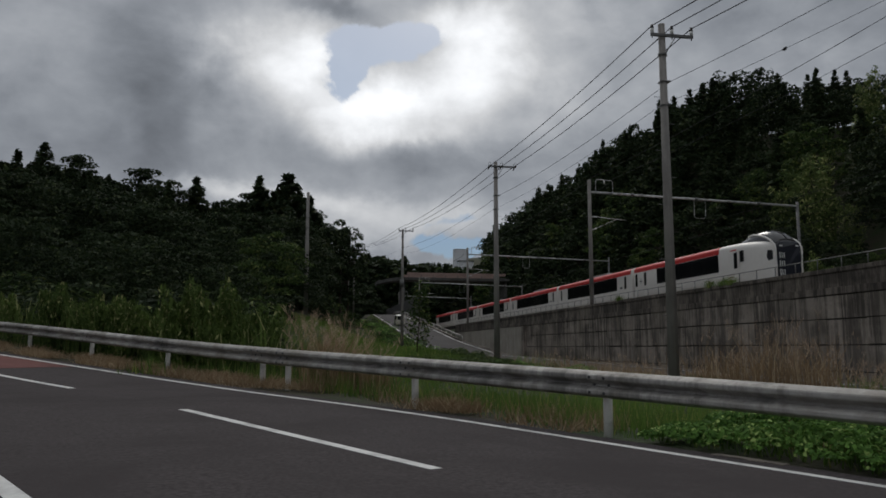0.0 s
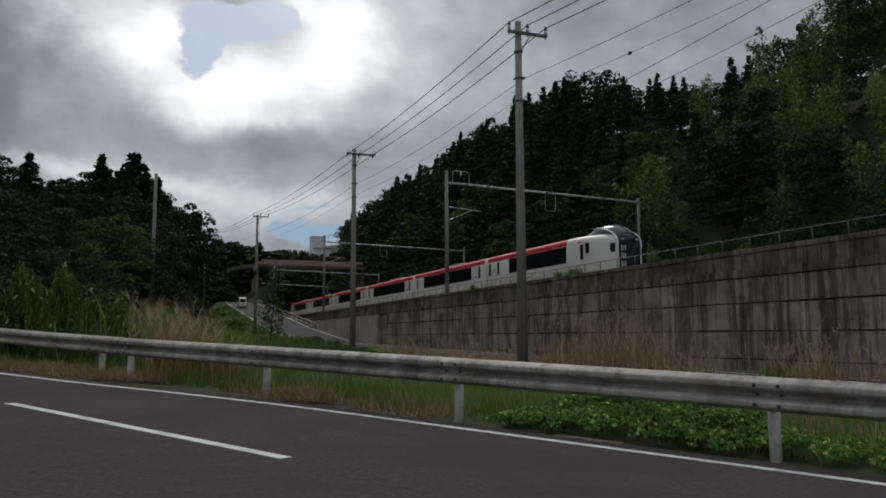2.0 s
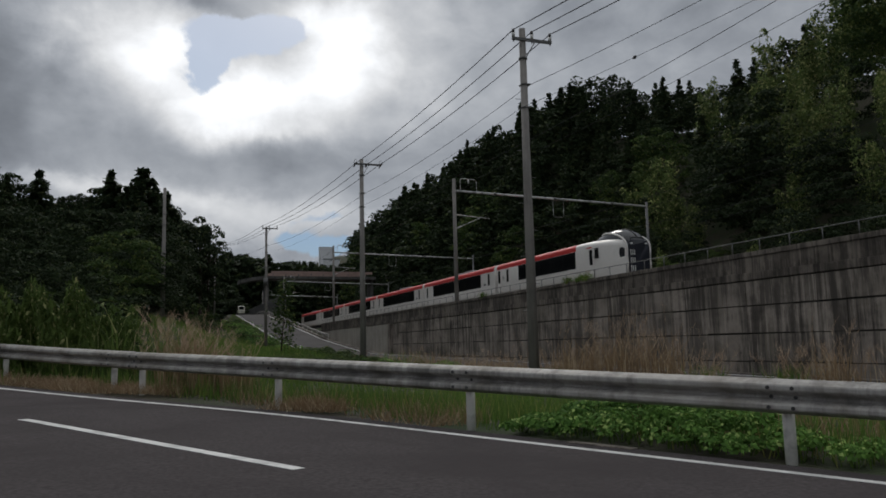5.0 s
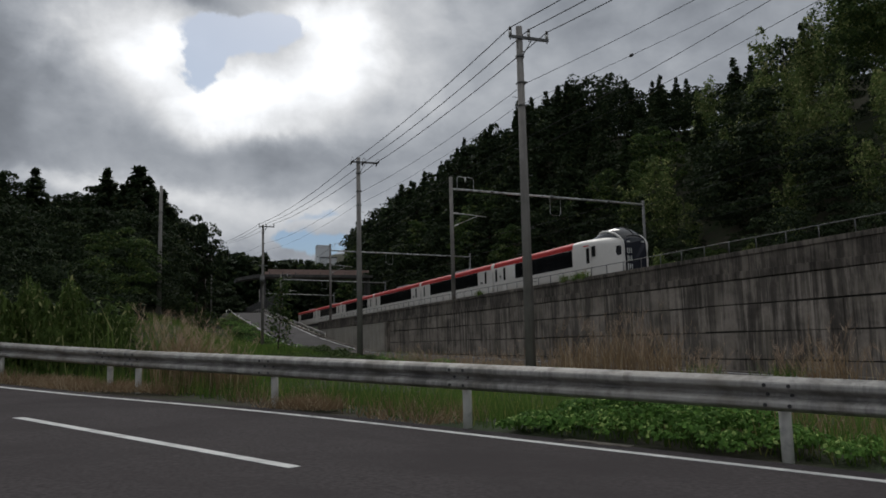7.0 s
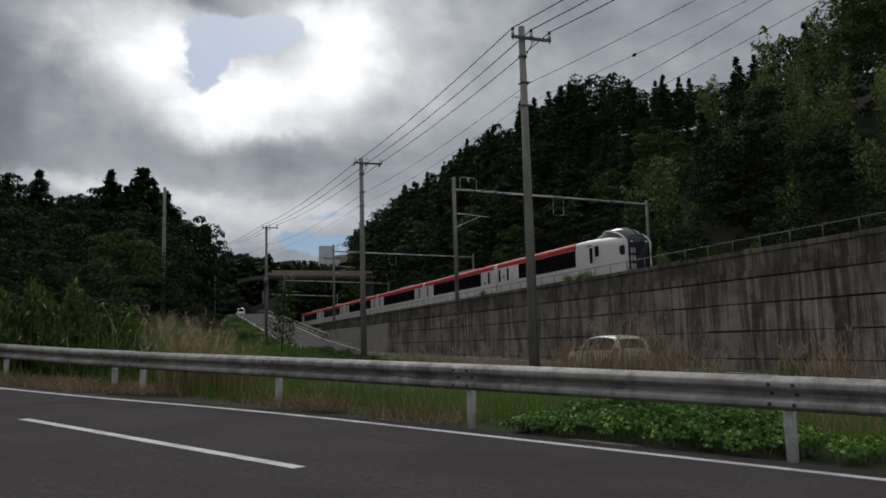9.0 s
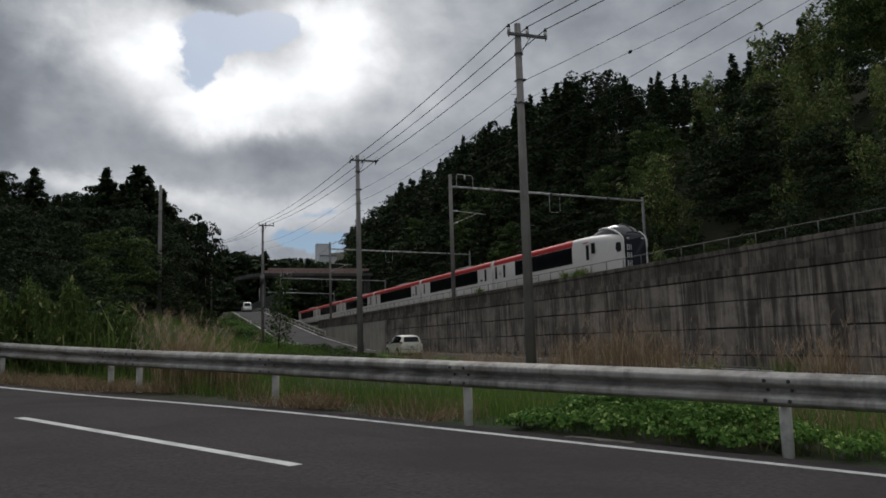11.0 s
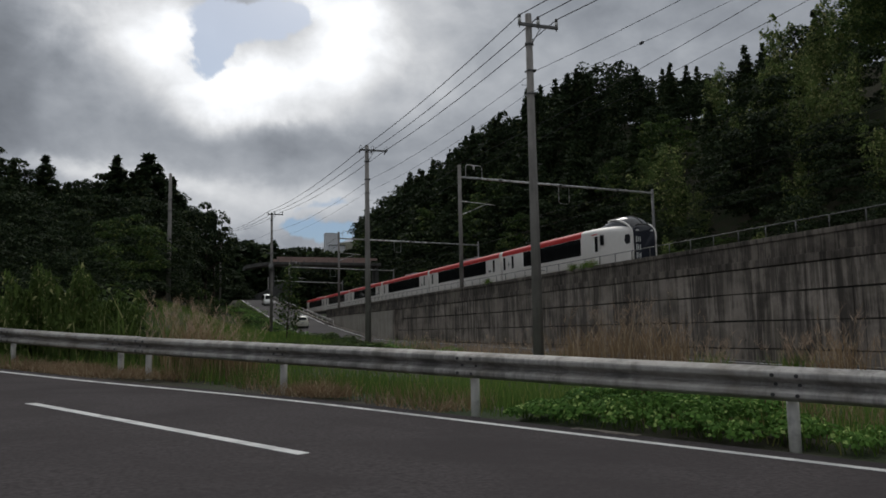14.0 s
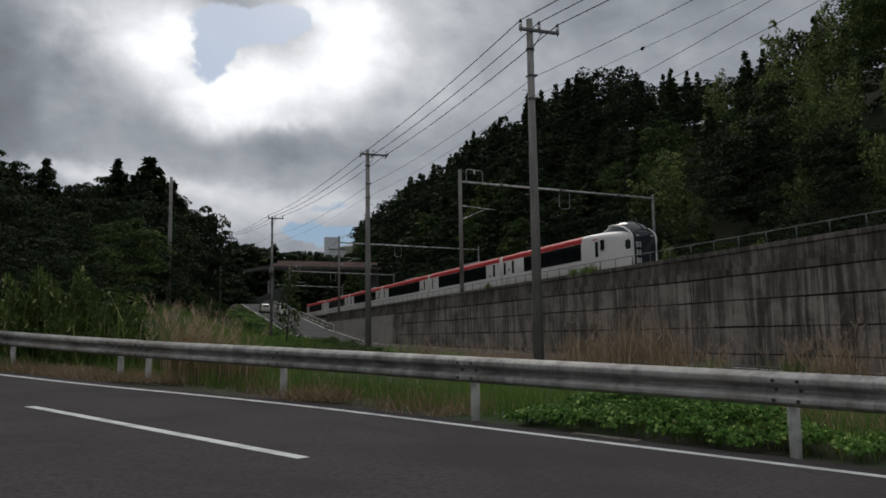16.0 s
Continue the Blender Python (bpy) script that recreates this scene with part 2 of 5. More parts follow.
M["glass_dark"] = plain("dark tinted glass", (0.008, 0.009, 0.010), 0.08, spec=0.16)
M["front_dark"] = plain("dark front panel", (0.020, 0.022, 0.032), 0.2)
M["canopy"] = plain("cab canopy glass", (0.022, 0.024, 0.027), 0.14, spec=0.6)
M["under"] = plain("underframe grey", (0.05, 0.05, 0.05), 0.7)
M["car_white"] = plain("white car paint", (0.74, 0.74, 0.70), 0.3, coat=0.5)
M["car_silver"] = plain("pale car paint", (0.66, 0.64, 0.53), 0.3, coat=0.5)
M["tyre"] = plain("tyre rubber", (0.02, 0.02, 0.02), 0.85)
M["rim"] = plain("alloy rim", (0.45, 0.45, 0.46), 0.35, 0.8)
M["lamp_red"] = plain("red lamp lens", (0.11, 0.010, 0.010), 0.25)
M["lamp_clear"] = plain("clear lamp lens", (0.6, 0.6, 0.6), 0.15)
M["plate"] = plain("plate", (0.65, 0.66, 0.64), 0.5)
M["bar"] = plain("plate bar", (0.08, 0.10, 0.08), 0.5)
M["ballast"] = material("ballast", (0.16, 0.14, 0.12), 0.95, spread=0.5, grain=8, stain=0.6, bump=0.8, bump_scale=10, coord="World", dist=0.04)
M["bridge"] = material("bridge concrete", (0.13, 0.127, 0.12), 0.9, spread=0.2, grain=3, stain=0.3, bump=0.1, streak=0.5, coord="World")
M["bridge_red"] = material("faded girder paint", (0.36, 0.25, 0.215), 0.7, spread=0.25, grain=3, stain=0.4, bump=0.1, coord="World")
M["building"] = material("pale render", (0.78, 0.79, 0.80), 0.8, spread=0.08, grain=1, stain=0.2, bump=0.0)
M["bark"] = material("bark", (0.055, 0.043, 0.032), 0.95, spread=0.4, grain=12, stain=3, bump=0.6, bump_scale=20)
M["leaf_dark"] = leafy("dark evergreen leaves", (0.015, 0.025, 0.012), (0.034, 0.052, 0.023), (0.068, 0.088, 0.034), 0.10, through=0.16)
M["leaf_cedar"] = leafy("cedar sprays", (0.014, 0.025, 0.012), (0.036, 0.056, 0.022), (0.060, 0.068, 0.026), 0.10, through=0.2)
M["leaf_mid"] = leafy("broad leaves", (0.026, 0.048, 0.017), (0.085, 0.132, 0.038), (0.145, 0.175, 0.055), 0.13, through=0.25)
M["leaf_bamboo"] = leafy("bamboo leaves", (0.030, 0.050, 0.018), (0.180, 0.242, 0.078), (0.330, 0.345, 0.145), 0.16)
M["leaf_vine"] = leafy("vine leaves", (0.028, 0.078, 0.020), (0.195, 0.365, 0.078), (0.420, 0.560, 0.180), 0.10, through=0.25)
M["grass"] = leafy("green grass", (0.050, 0.098, 0.022), (0.170, 0.275, 0.060), (0.300, 0.310, 0.100), 0.10)
M["reed"] = leafy("reeds", (0.030, 0.055, 0.015), (0.135, 0.195, 0.050), (0.290, 0.300, 0.130), 0.10, through=0.25)
M["plume"] = leafy("dry plumes", (0.280, 0.195, 0.135), (0.560, 0.415, 0.295), (0.640, 0.520, 0.400), 0.2, through=0.4)
M["dry"] = leafy("dry grass", (0.180, 0.120, 0.070), (0.370, 0.270, 0.165), (0.460, 0.370, 0.250), 0.2, through=0.3)


# ---- mesh helpers ----
def mesh_from(name, verts, faces, mat, smooth=False):
    me = bpy.data.meshes.new(name)
    me.from_pydata([tuple(v) for v in verts], [], [tuple(f) for f in faces])
    if smooth:
        me.polygons.foreach_set("use_smooth", [True] * len(me.polygons))
    for m in (mat if isinstance(mat, (list, tuple)) else [mat]):
        me.materials.append(m)
    me.update()
    return me


def quads_mesh(name, V, mat):
    """V: n x 4 x 3 or n x 3 x 3, one quad or triangle each."""
    n, k = V.shape[:2]
    me = bpy.data.meshes.new(name)
    me.vertices.add(n * k)
    me.vertices.foreach_set("co", np.ascontiguousarray(V, dtype=np.float32).ravel())
    me.loops.add(n * k)
    me.loops.foreach_set("vertex_index", np.arange(n * k, dtype=np.int32))
    me.polygons.add(n)
    me.polygons.foreach_set("loop_start", np.arange(0, n * k, k, dtype=np.int32))
    me.polygons.foreach_set("loop_total", np.full(n, k, dtype=np.int32))
    me.materials.append(mat)
    me.update(calc_edges=True)
    return me


def part(name, data, material_, parent, label=""):
    """One mesh under a thing or part; data: a bmesh or a mesh."""
    if isinstance(data, bmesh.types.BMesh):
        me = bpy.data.meshes.new(name)
        data.to_mesh(me)
        data.free()
        for m in (material_ if isinstance(material_, (list, tuple)) else [material_]):
            me.materials.append(m)
        data = me
    ob = new(name, data)
    if parent is not None:
        ob.parent = parent
    return tagged(ob, label=label)


def thing(name, label, category, group="", kind="", m=None):
    ob = new(name)
    ob.empty_display_size = 0.2
    if m is not None:
        ob.matrix_basis = m
    return tagged(ob, label, category, group, kind)


def box_bm(x0, x1, y0, y1, z0, z1, bevel=0.0, bm=None):
    bm = bm or bmesh.new()
    r = bmesh.ops.create_cube(bm, size=1.0, matrix=Matrix.Translation(((x0 + x1) / 2, (y0 + y1) / 2, (z0 + z1) / 2))
                              @ Matrix.Diagonal((abs(x1 - x0), abs(y1 - y0), abs(z1 - z0), 1)))
    if bevel:
        edges = list({e for v in r["verts"] for e in v.link_edges})
        bmesh.ops.bevel(bm, geom=edges, offset=bevel, segments=2, affect="EDGES", profile=0.6)
    return bm


def tube_bm(p, q, r0, r1=None, seg=12, bm=None, caps=True):
    """A round bar from p to q."""
    bm = bm or bmesh.new()
    p, q = Vector(p), Vector(q)
    r1 = r0 if r1 is None else r1
    m = Matrix.Translation((p + q) / 2) @ (q - p).to_track_quat("Z", "Y").to_matrix().to_4x4()
    r = bmesh.ops.create_cone(bm, cap_ends=caps, segments=seg, radius1=r0, radius2=r1, depth=(q - p).length, matrix=m)
    for v in r["verts"]:
        for f in v.link_faces:
            f.smooth = len(f.verts) == 4
    return bm


def loft(rings, closed=True, caps=True):
    """Verts and faces through rings of equal length."""
    n = len(rings[0])
    verts = [v for r in rings for v in r]
    faces = []
    for i in range(len(rings) - 1):
        for j in range(n if closed else n - 1):
            k = (j + 1) % n
            faces.append((i * n + j, i * n + k, (i + 1) * n + k, (i + 1) * n + j))
    if caps and closed:
        faces.append(tuple(range(n - 1, -1, -1)))
        faces.append(tuple((len(rings) - 1) * n + j for j in range(n)))
    return verts, faces


def path_tube(points, r, seg=5):
    """A thin tube along points."""
    pts = [Vector(p) for p in points]
    rings = []
    for i, p in enumerate(pts):
        d = (pts[min(i + 1, len(pts) - 1)] - pts[max(i - 1, 0)]).normalized()
        side = d.cross(Vector((0, 0, 1)))
        side = side.normalized() if side.length > 1e-3 else Vector((1, 0, 0))
        up = side.cross(d)
        rings.append([p + (side * math.cos(a) + up * math.sin(a)) * r for a in (2 * math.pi * k / seg for k in range(seg))])
    return loft(rings)


def sstep(v, lo, hi):
    t = np.clip((np.asarray(v, dtype=float) - lo) / (hi - lo), 0, 1)
    return t * t * (3 - 2 * t)


# ---- the upper road: its line runs along the guardrail's foot ----
A0, A1, STEP = -45.0, 75.0, 0.5


def heading(a):
    """Degrees to the left of +y."""
    return 30.3 + 11.0 * float(sstep(a, 3.0, 14.0)) + 6.0 * float(sstep(a, 25.0, 70.0))


def road_line():
    pts = {0.0: (3.66, 8.93, 0.18)}
    for sign in (1, -1):
        x, y, z = pts[0.0]
        a = 0.0
        while A0 < a < A1 or a == 0.0:
            h = radians(heading(a + sign * STEP / 2))
            slope = 0.033 + 0.030 * float(sstep(a, 5.0, 14.0)) - 0.04 * float(sstep(a, 30, 60))
            if a < -8:
                slope = 0.02
            x, y, z = x - math.sin(h) * STEP * sign, y + math.cos(h) * STEP * sign, z + slope * STEP * sign
            a = round(a + sign * STEP, 3)
            pts[a] = (x, y, z)
    keys = sorted(pts)
    return np.array(keys), np.array([pts[k] for k in keys])


ROAD_A, ROAD_P = road_line()


def cross(a):
    """Crossfall: the near side lies higher on the straight, level on the bend."""
    return -0.02 + 0.024 * float(sstep(a, 4.0, 13.0))



def road_point(a, n, lift=0.0):
    """A point of the upper road: a metres along the guardrail's foot, n metres beyond it (negative: on the road)."""
    p = [float(np.interp(a, ROAD_A, ROAD_P[:, i])) for i in range(3)]
    h = radians(heading(a))
    return Vector((p[0] + math.cos(h) * n, p[1] + math.sin(h) * n, p[2] + cross(a) * min(n, 0.0) + lift))


def low_z(y):
    """Height of the lower road along the wall."""
    return np.interp(y, [-60, 15, 28, 56, 75, 82, 93, 106, 125, 137, 166, 180, 190, 200, 215, 300], [-0.9, -0.3, -0.15, 0.2, 0.38, 0.58, 1.37, 2.37, 4.29, 5.49, 8.35, 8.95, 8.6, 7.0, 5.6, 4.5])


WALL_X = 22.0


# ---- the ground, one sheet ----
def road_side(x, y):
    """For points of the plan: metres beyond the guardrail's foot, and the upper road's height there."""
    d = np.full(x.shape, 1e9)
    side = np.zeros(x.shape)
    zr = np.zeros(x.shape)
    for k in range(0, len(ROAD_A), 2):
        px, py, pz = ROAD_P[k]
        h = radians(heading(ROAD_A[k]))
        dd = (x - px) ** 2 + (y - py) ** 2
        n = (x - px) * math.cos(h) + (y - py) * math.sin(h)
        better = dd < d
        d = np.where(better, dd, d)
        side = np.where(better, n, side)
        zr = np.where(better, pz + cross(ROAD_A[k]) * np.minimum(n, 0), zr)
    return side, zr


def ground_height(x, y):
    x, y = np.asarray(x, float), np.asarray(y, float)
    side, zr = road_side(x, y)
    lz = low_z(y)
    # land between the roads: falls from the shoulder, rises to the far left
    bank = -0.35 + 1.3 * sstep(y, 20, 45) * sstep(-x, -13.0, -6.0) + 1.9 * sstep(y, 30, 60) * sstep(-x, -6.5, 0.5) + lz * sstep(y, 30, 80) * 0.9
    hill_left = 9.0 * sstep(y, 34, 120) * sstep(-x, -8.0, 14.0) + 5.0 * sstep(y, 110, 300) * sstep(-x, -12, 30) + 6.5 * sstep(-x, 12, 46) * sstep(y, 30, 100)
    base = bank + hill_left + 20 * sstep(y, 200, 360)
    base = np.where(x > 13.0, base + (lz - 0.07 - base) * sstep(x, 13.0, 14.4), base)
    shoulder = zr - 0.06 - 0.08 * sstep(-side, 0.2, 1.2) * sstep(side, -9.0, -7.8)
    base = base + (shoulder - base) * (1 - sstep(side, 0.9, 5.0))
    # behind the wall: the railway's bench, then the hill
    rail = 4.0 + 0 * y
    hill = (27.0 + 8.0 * sstep(y, 70, 130)) * sstep(x, 46.5, 78.0) + 14.0 * sstep(x, 75, 180) + 1.2 * np.sin(y * 0.05) * sstep(x, 55, 80)
    hill = hill * (1 - 0.55 * sstep(y, 235, 300))
    bench = rail + hill + 24 * sstep(y, 225, 360)
    out = np.where(x > WALL_X + 0.2, bench, base)
    # far beyond, rolling land
    far = sstep(np.hypot(x, y), 350, 900)
    return out * (1 - far) + far * (20 + 9 * np.sin(x * 0.004) + 9 * np.cos(y * 0.005))


def ground_z(x, y):
    return float(ground_height(np.array([x]), np.array([y]))[0])


def build_ground():
    xs = np.unique(np.concatenate([np.linspace(-2600, -300, 14), np.linspace(-300, -30, 28), np.arange(-30, 13, 0.75), np.arange(13, 22, 0.5),
                                   [22.15, 22.25], np.arange(22.5, 46, 2.0), np.arange(46, 100, 1.8), np.linspace(100, 300, 20), np.linspace(300, 2600, 14)]))
    ys = np.unique(np.concatenate([np.linspace(-2600, -60, 20), np.arange(-60, 0, 3.0), np.arange(0, 45, 0.75), np.arange(45, 180, 2.0), np.arange(180, 380, 6.0), np.linspace(380, 2800, 22)]))
    X, Y = np.meshgrid(xs, ys)
    Z = ground_height(X.ravel(), Y.ravel()).reshape(X.shape)
    rough = np.array([noise.noise(Vector((a * 0.35, b * 0.35, 0.0))) for a, b in zip(X.ravel(), Y.ravel())]).reshape(X.shape)
    keep = (X > 13.2) & (X < 46.5)
    off = sstep(np.abs(road_side(X.ravel(), Y.ravel())[0].reshape(X.shape) + 3.8), 5.0, 7.0)
    Z = Z + np.where(keep, 0.0, rough * 0.10 * off)
    V = np.stack([X, Y, Z], -1).reshape(-1, 3)
    nx = len(xs)
    idx = np.arange(len(V)).reshape(X.shape)
    F = np.stack([idx[:-1, :-1], idx[:-1, 1:], idx[1:, 1:], idx[1:, :-1]], -1).reshape(-1, 4)
    me = mesh_from("ground", V, F, M["earth"], True)
    tagged(new("ground", me), "dark earth under grass and woods, rising to hills", "ground", kind="structure")


build_ground()


def strip(name, a0, a1, n0, n1, lift, mat, label, category, step=1.0, thick=0.0, parent=None):
    """A strip of the upper road between two offsets."""
    count = max(2, int(round((a1 - a0) / step)) + 1)
    f = (lambda v, a: v(a) if callable(v) else v)
    rings = []
    for a in np.linspace(a0, a1, count):
        p, q = road_point(a, f(n0, a), lift), road_point(a, f(n1, a), lift)
        down = Vector((0, 0, -max(thick, 0.004)))
        rings.append([p, q, q + down, p + down])
    v, fc = loft(rings)
    ob = new(name, mesh_from(name, v, fc, mat))
    if parent is not None:
        ob.parent = parent
        return ob
    return tagged(ob, label, category, kind="structure")


def edge_n(a):
    """The white edge line bends away from the guardrail on the far stretch."""
    return -0.66 - 0.42 * float(sstep(a, 1.5, 8.0)) - 0.2 * float(sstep(a, 10, 24))


CENTRE, NEAR_EDGE = -3.45, -6.48


def build_upper_road():
    strip("road", A0 + 1, A1 - 1, -7.6, lambda a: edge_n(a) + 0.42, 0.0, M["asphalt"], "dark grey asphalt road with worn white lines", "road", thick=0.12)
    strip("edge_line", A0 + 1, A1 - 1, lambda a: edge_n(a) - 0.06, lambda a: edge_n(a) + 0.06, 0.006, M["line"], "solid white painted edge line on asphalt", "road marking")
    strip("edge_line", A0 + 1, A1 - 1, NEAR_EDGE - 0.07, NEAR_EDGE + 0.07, 0.006, M["line"], "solid white painted edge line on asphalt", "road marking")
    strip("red_lane", 14.2, A1 - 1, lambda a: CENTRE + 0.35, lambda a: edge_n(a) - 0.10, 0.005, M["red_asphalt"], "dark red coating on the asphalt lane", "road marking")
    strip("red_lane", 9.0, A1 - 1, -7.55, NEAR_EDGE - 0.12, 0.005, M["red_asphalt"], "dark red coating on the asphalt shoulder", "road marking")
    strip("drain_slab", -2.2, -1.45, -0.34, -0.20, 0.008, M["concrete"], "grey concrete drain slab at the road's edge", "drain slab", thick=0.1)
    first = -0.80
    for k in range(-4, 8):
        a = first + 9.95 * k
        tagged(strip("centre_dash", a, a + 5.3, CENTRE - 0.065, CENTRE + 0.065, 0.006, M["line"], "white painted centre dash on asphalt", "road marking"), group="centre dashes")


build_upper_road()


def low_strip(name, x0, x1, y0, y1, lift, mat, label, category, thick=0.1, step=3.0):
    rings = []
    for y in np.arange(y0, y1 + 0.01, step):
        z = float(low_z(y)) + lift
        rings.append([(x0, y, z), (x1, y, z), (x1, y, z - thick), (x0, y, z - thick)])
    v, f = loft(rings)
    return tagged(new(name, mesh_from(name, v, f, mat)), label, category, kind="structure")


LOW_L, LOW_R = 14.6, 20.8
low_strip("lower_road", LOW_L, LOW_R + 0.5, -55, 209, 0.0, M["asphalt_low"], "grey worn asphalt road climbing along the wall", "road")
low_strip("edge_line", LOW_R - 0.08, LOW_R + 0.08, -50, 207, 0.006, M["line"], "white painted edge line beside the wall", "road marking", 0.004)
low_strip("edge_line", LOW_L + 0.25, LOW_L + 0.4, -50, 207, 0.006, M["line"], "white painted edge line beside the grass", "road marking", 0.004)
low_strip("gutter", LOW_R + 0.5, WALL_X - 0.02, -50, 112, 0.03, M["concrete"], "stained concrete gutter at the wall's foot", "gutter", 0.12)


# ---- guardrail of the upper road ----
def beam_profile():
    """The W of the beam: (towards the road, height) from the bottom edge to the top edge."""
    return [(0.004, 0.026), (0.020, 0.028), (0.066, 0.044), (0.104, 0.062), (0.112, 0.076), (0.112, 0.108), (0.104, 0.124), (0.052, 0.150), (0.012, 0.168), (0.006, 0.182),
            (0.012, 0.196), (0.052, 0.214), (0.104, 0.240), (0.112, 0.256), (0.112, 0.288), (0.104, 0.304), (0.066, 0.328), (0.018, 0.346), (0.000, 0.352)]


def build_guardrail():
    rail = thing("guardrail", "grey weathered steel guardrail with white posts beside the road", "guardrail")
    top = 0.75
    prof = beam_profile()

    def stretch(posts, ends, offset, lift):
        cuts = [ends[0]] + [a for a in posts if ends[0] + 1.0 < a < ends[1] - 1.0] + [ends[1]]
        for c0, c1 in zip(cuts[:-1], cuts[1:]):
            rings = []
            for a in np.linspace(c0 - 0.16, c1 + 0.16, 13):
                o = offset(a) - (0.004 if a < c0 + 0.16 else 0.0)
                back = [road_point(a, o - d + 0.004, lift(a) + h) for d, h in reversed(prof)]
                front = [road_point(a, o - d, lift(a) + h) for d, h in prof]
                rings.append(front + back)
            v, f = loft(rings)
            part("beam", mesh_from("beam", v, f, M["rail_beam"]), None, rail, "grey corrugated steel beam")
        for a in posts:
            foot = road_point(a, offset(a) + 0.10, -0.25)
            head = road_point(a, offset(a) + 0.10, lift(a) + 0.30)
            post = part("post", tube_bm(foot, head, 0.057, seg=20), M["post_white"], rail, "white painted round steel post")
            part("bracket", box_bm(-0.05, 0.05, -0.045, 0.045, -0.12, 0.12, 0.008), M["rail_beam"], post).matrix_basis = \
                Matrix.Translation(road_point(a, offset(a) + 0.035, lift(a) + 0.175)) @ pose(0, 0, 0, 0, 0, heading(a))
            for da in (-0.11, 0.11):
                for h, depth in ((0.088, 0.112), (0.182, 0.006), (0.272, 0.112)):
                    p, q = road_point(a + da, offset(a) - depth - 0.014, lift(a) + h), road_point(a + da, offset(a) - depth + 0.02, lift(a) + h)
                    part("bolt", tube_bm(q, p, 0.019, seg=8), M["bolt"], post)

    near = [-3.57 + 3.83 * k for k in range(-8, 4)]
    stretch(near, (near[0], 8.5), lambda a: 0.12, lambda a: top - 0.352)
    far = [8.85 + 3.86 * k for k in range(16)]
    stretch(far, (8.2, far[-1]), lambda a: 0.14 + 0.25 * float(sstep(a, 8, 20)), lambda a: top - 0.345)


build_guardrail()


# ---- retaining wall ----
def build_wall():
    y0, y1 = -43.0, 112.0
    wall = tagged(new("wall_rail", mesh_from("wall_rail", *loft([[(WALL_X + 0.03, y, -1.2), (WALL_X + 0.5, y, -1.2), (WALL_X + 0.5, y, 4.3), (WALL_X + 0.03, y, 4.3)] for y in (y0, y1)]), M["joint"])),
                  "tall grey concrete retaining wall with dark water stains", "wall", kind="structure")
    cuts = [-0.82, 0.28, 1.37, 2.46, 3.46]
    shared = {}
    for r in range(4):
        for k, y in enumerate(np.arange(-42.93, 74.9, 2.425)):
            ya = min(y + 2.425, 75.0)
            key = (r, round(ya - y, 2), k % 2)
            if key not in shared:
                g, h = 0.003, 0.027
                bm = box_bm(-0.035, 0.035, 0.012 if k % 2 == 0 else g, ya - y - (0.012 if k % 2 else g), cuts[r] + h, cuts[r + 1] - h, 0.006)
                me = bpy.data.meshes.new("panel")
                bm.to_mesh(me)
                bm.free()
                me.materials.append(M["concrete"])
                shared[key] = me
            ob = new("panel", shared[key])
            ob.parent = wall
            ob.location = (WALL_X + random.uniform(-0.018, 0.008), y, random.uniform(-0.018, 0.018))
            # tie holes of the shuttering
            if r == 1 and -10 < y < 45 and k % 2 == 0:
                part("tie_hole", tube_bm((-0.040, 0.5, 0.62), (0.0, 0.5, 0.62), 0.03, seg=8), M["joint"], ob)
    # the paler stretch at the far end, with its pier
    part("pale_panel", box_bm(WALL_X - 0.03, WALL_X + 0.05, 75.9, y1, -0.6, 3.46, 0.01), M["concrete_clean"], wall, "pale smooth concrete")
    part("pier", box_bm(WALL_X - 0.35, WALL_X + 0.2, 75.05, 75.85, -0.6, 3.46, 0.02), M["concrete"], wall)
    # ledge, parapet
    for y in np.arange(y0, y1 - 0.1, 7.7):
        ye = min(y + 7.7, y1)
        part("ledge", box_bm(WALL_X - 0.07, WALL_X + 0.5, y + 0.006, ye - 0.006, 3.47, 3.78, 0.03), M["concrete_dark"], wall)
        part("parapet", box_bm(WALL_X + 0.02, WALL_X + 0.34, y + 0.006, ye - 0.006, 3.785, 4.40, 0.015), M["concrete_dark"], wall)
        part("coping", box_bm(WALL_X - 0.03, WALL_X + 0.42, y + 0.004, ye - 0.004, 4.405, 4.60, 0.02), M["concrete_dark"], wall)
    rail = thing("railing", "thin grey steel railing on the wall's coping", "railing")
    part("handrail", tube_bm((WALL_X + 0.1, y0, 5.06), (WALL_X + 0.1, y1, 5.06), 0.020, seg=8), M["mast"], rail)
    for y in np.arange(y0 + 0.5, y1, 1.55):
        part("post", tube_bm((WALL_X + 0.1, y, 4.55), (WALL_X + 0.1, y, 5.05), 0.022, seg=8), M["mast"], rail)


build_wall()


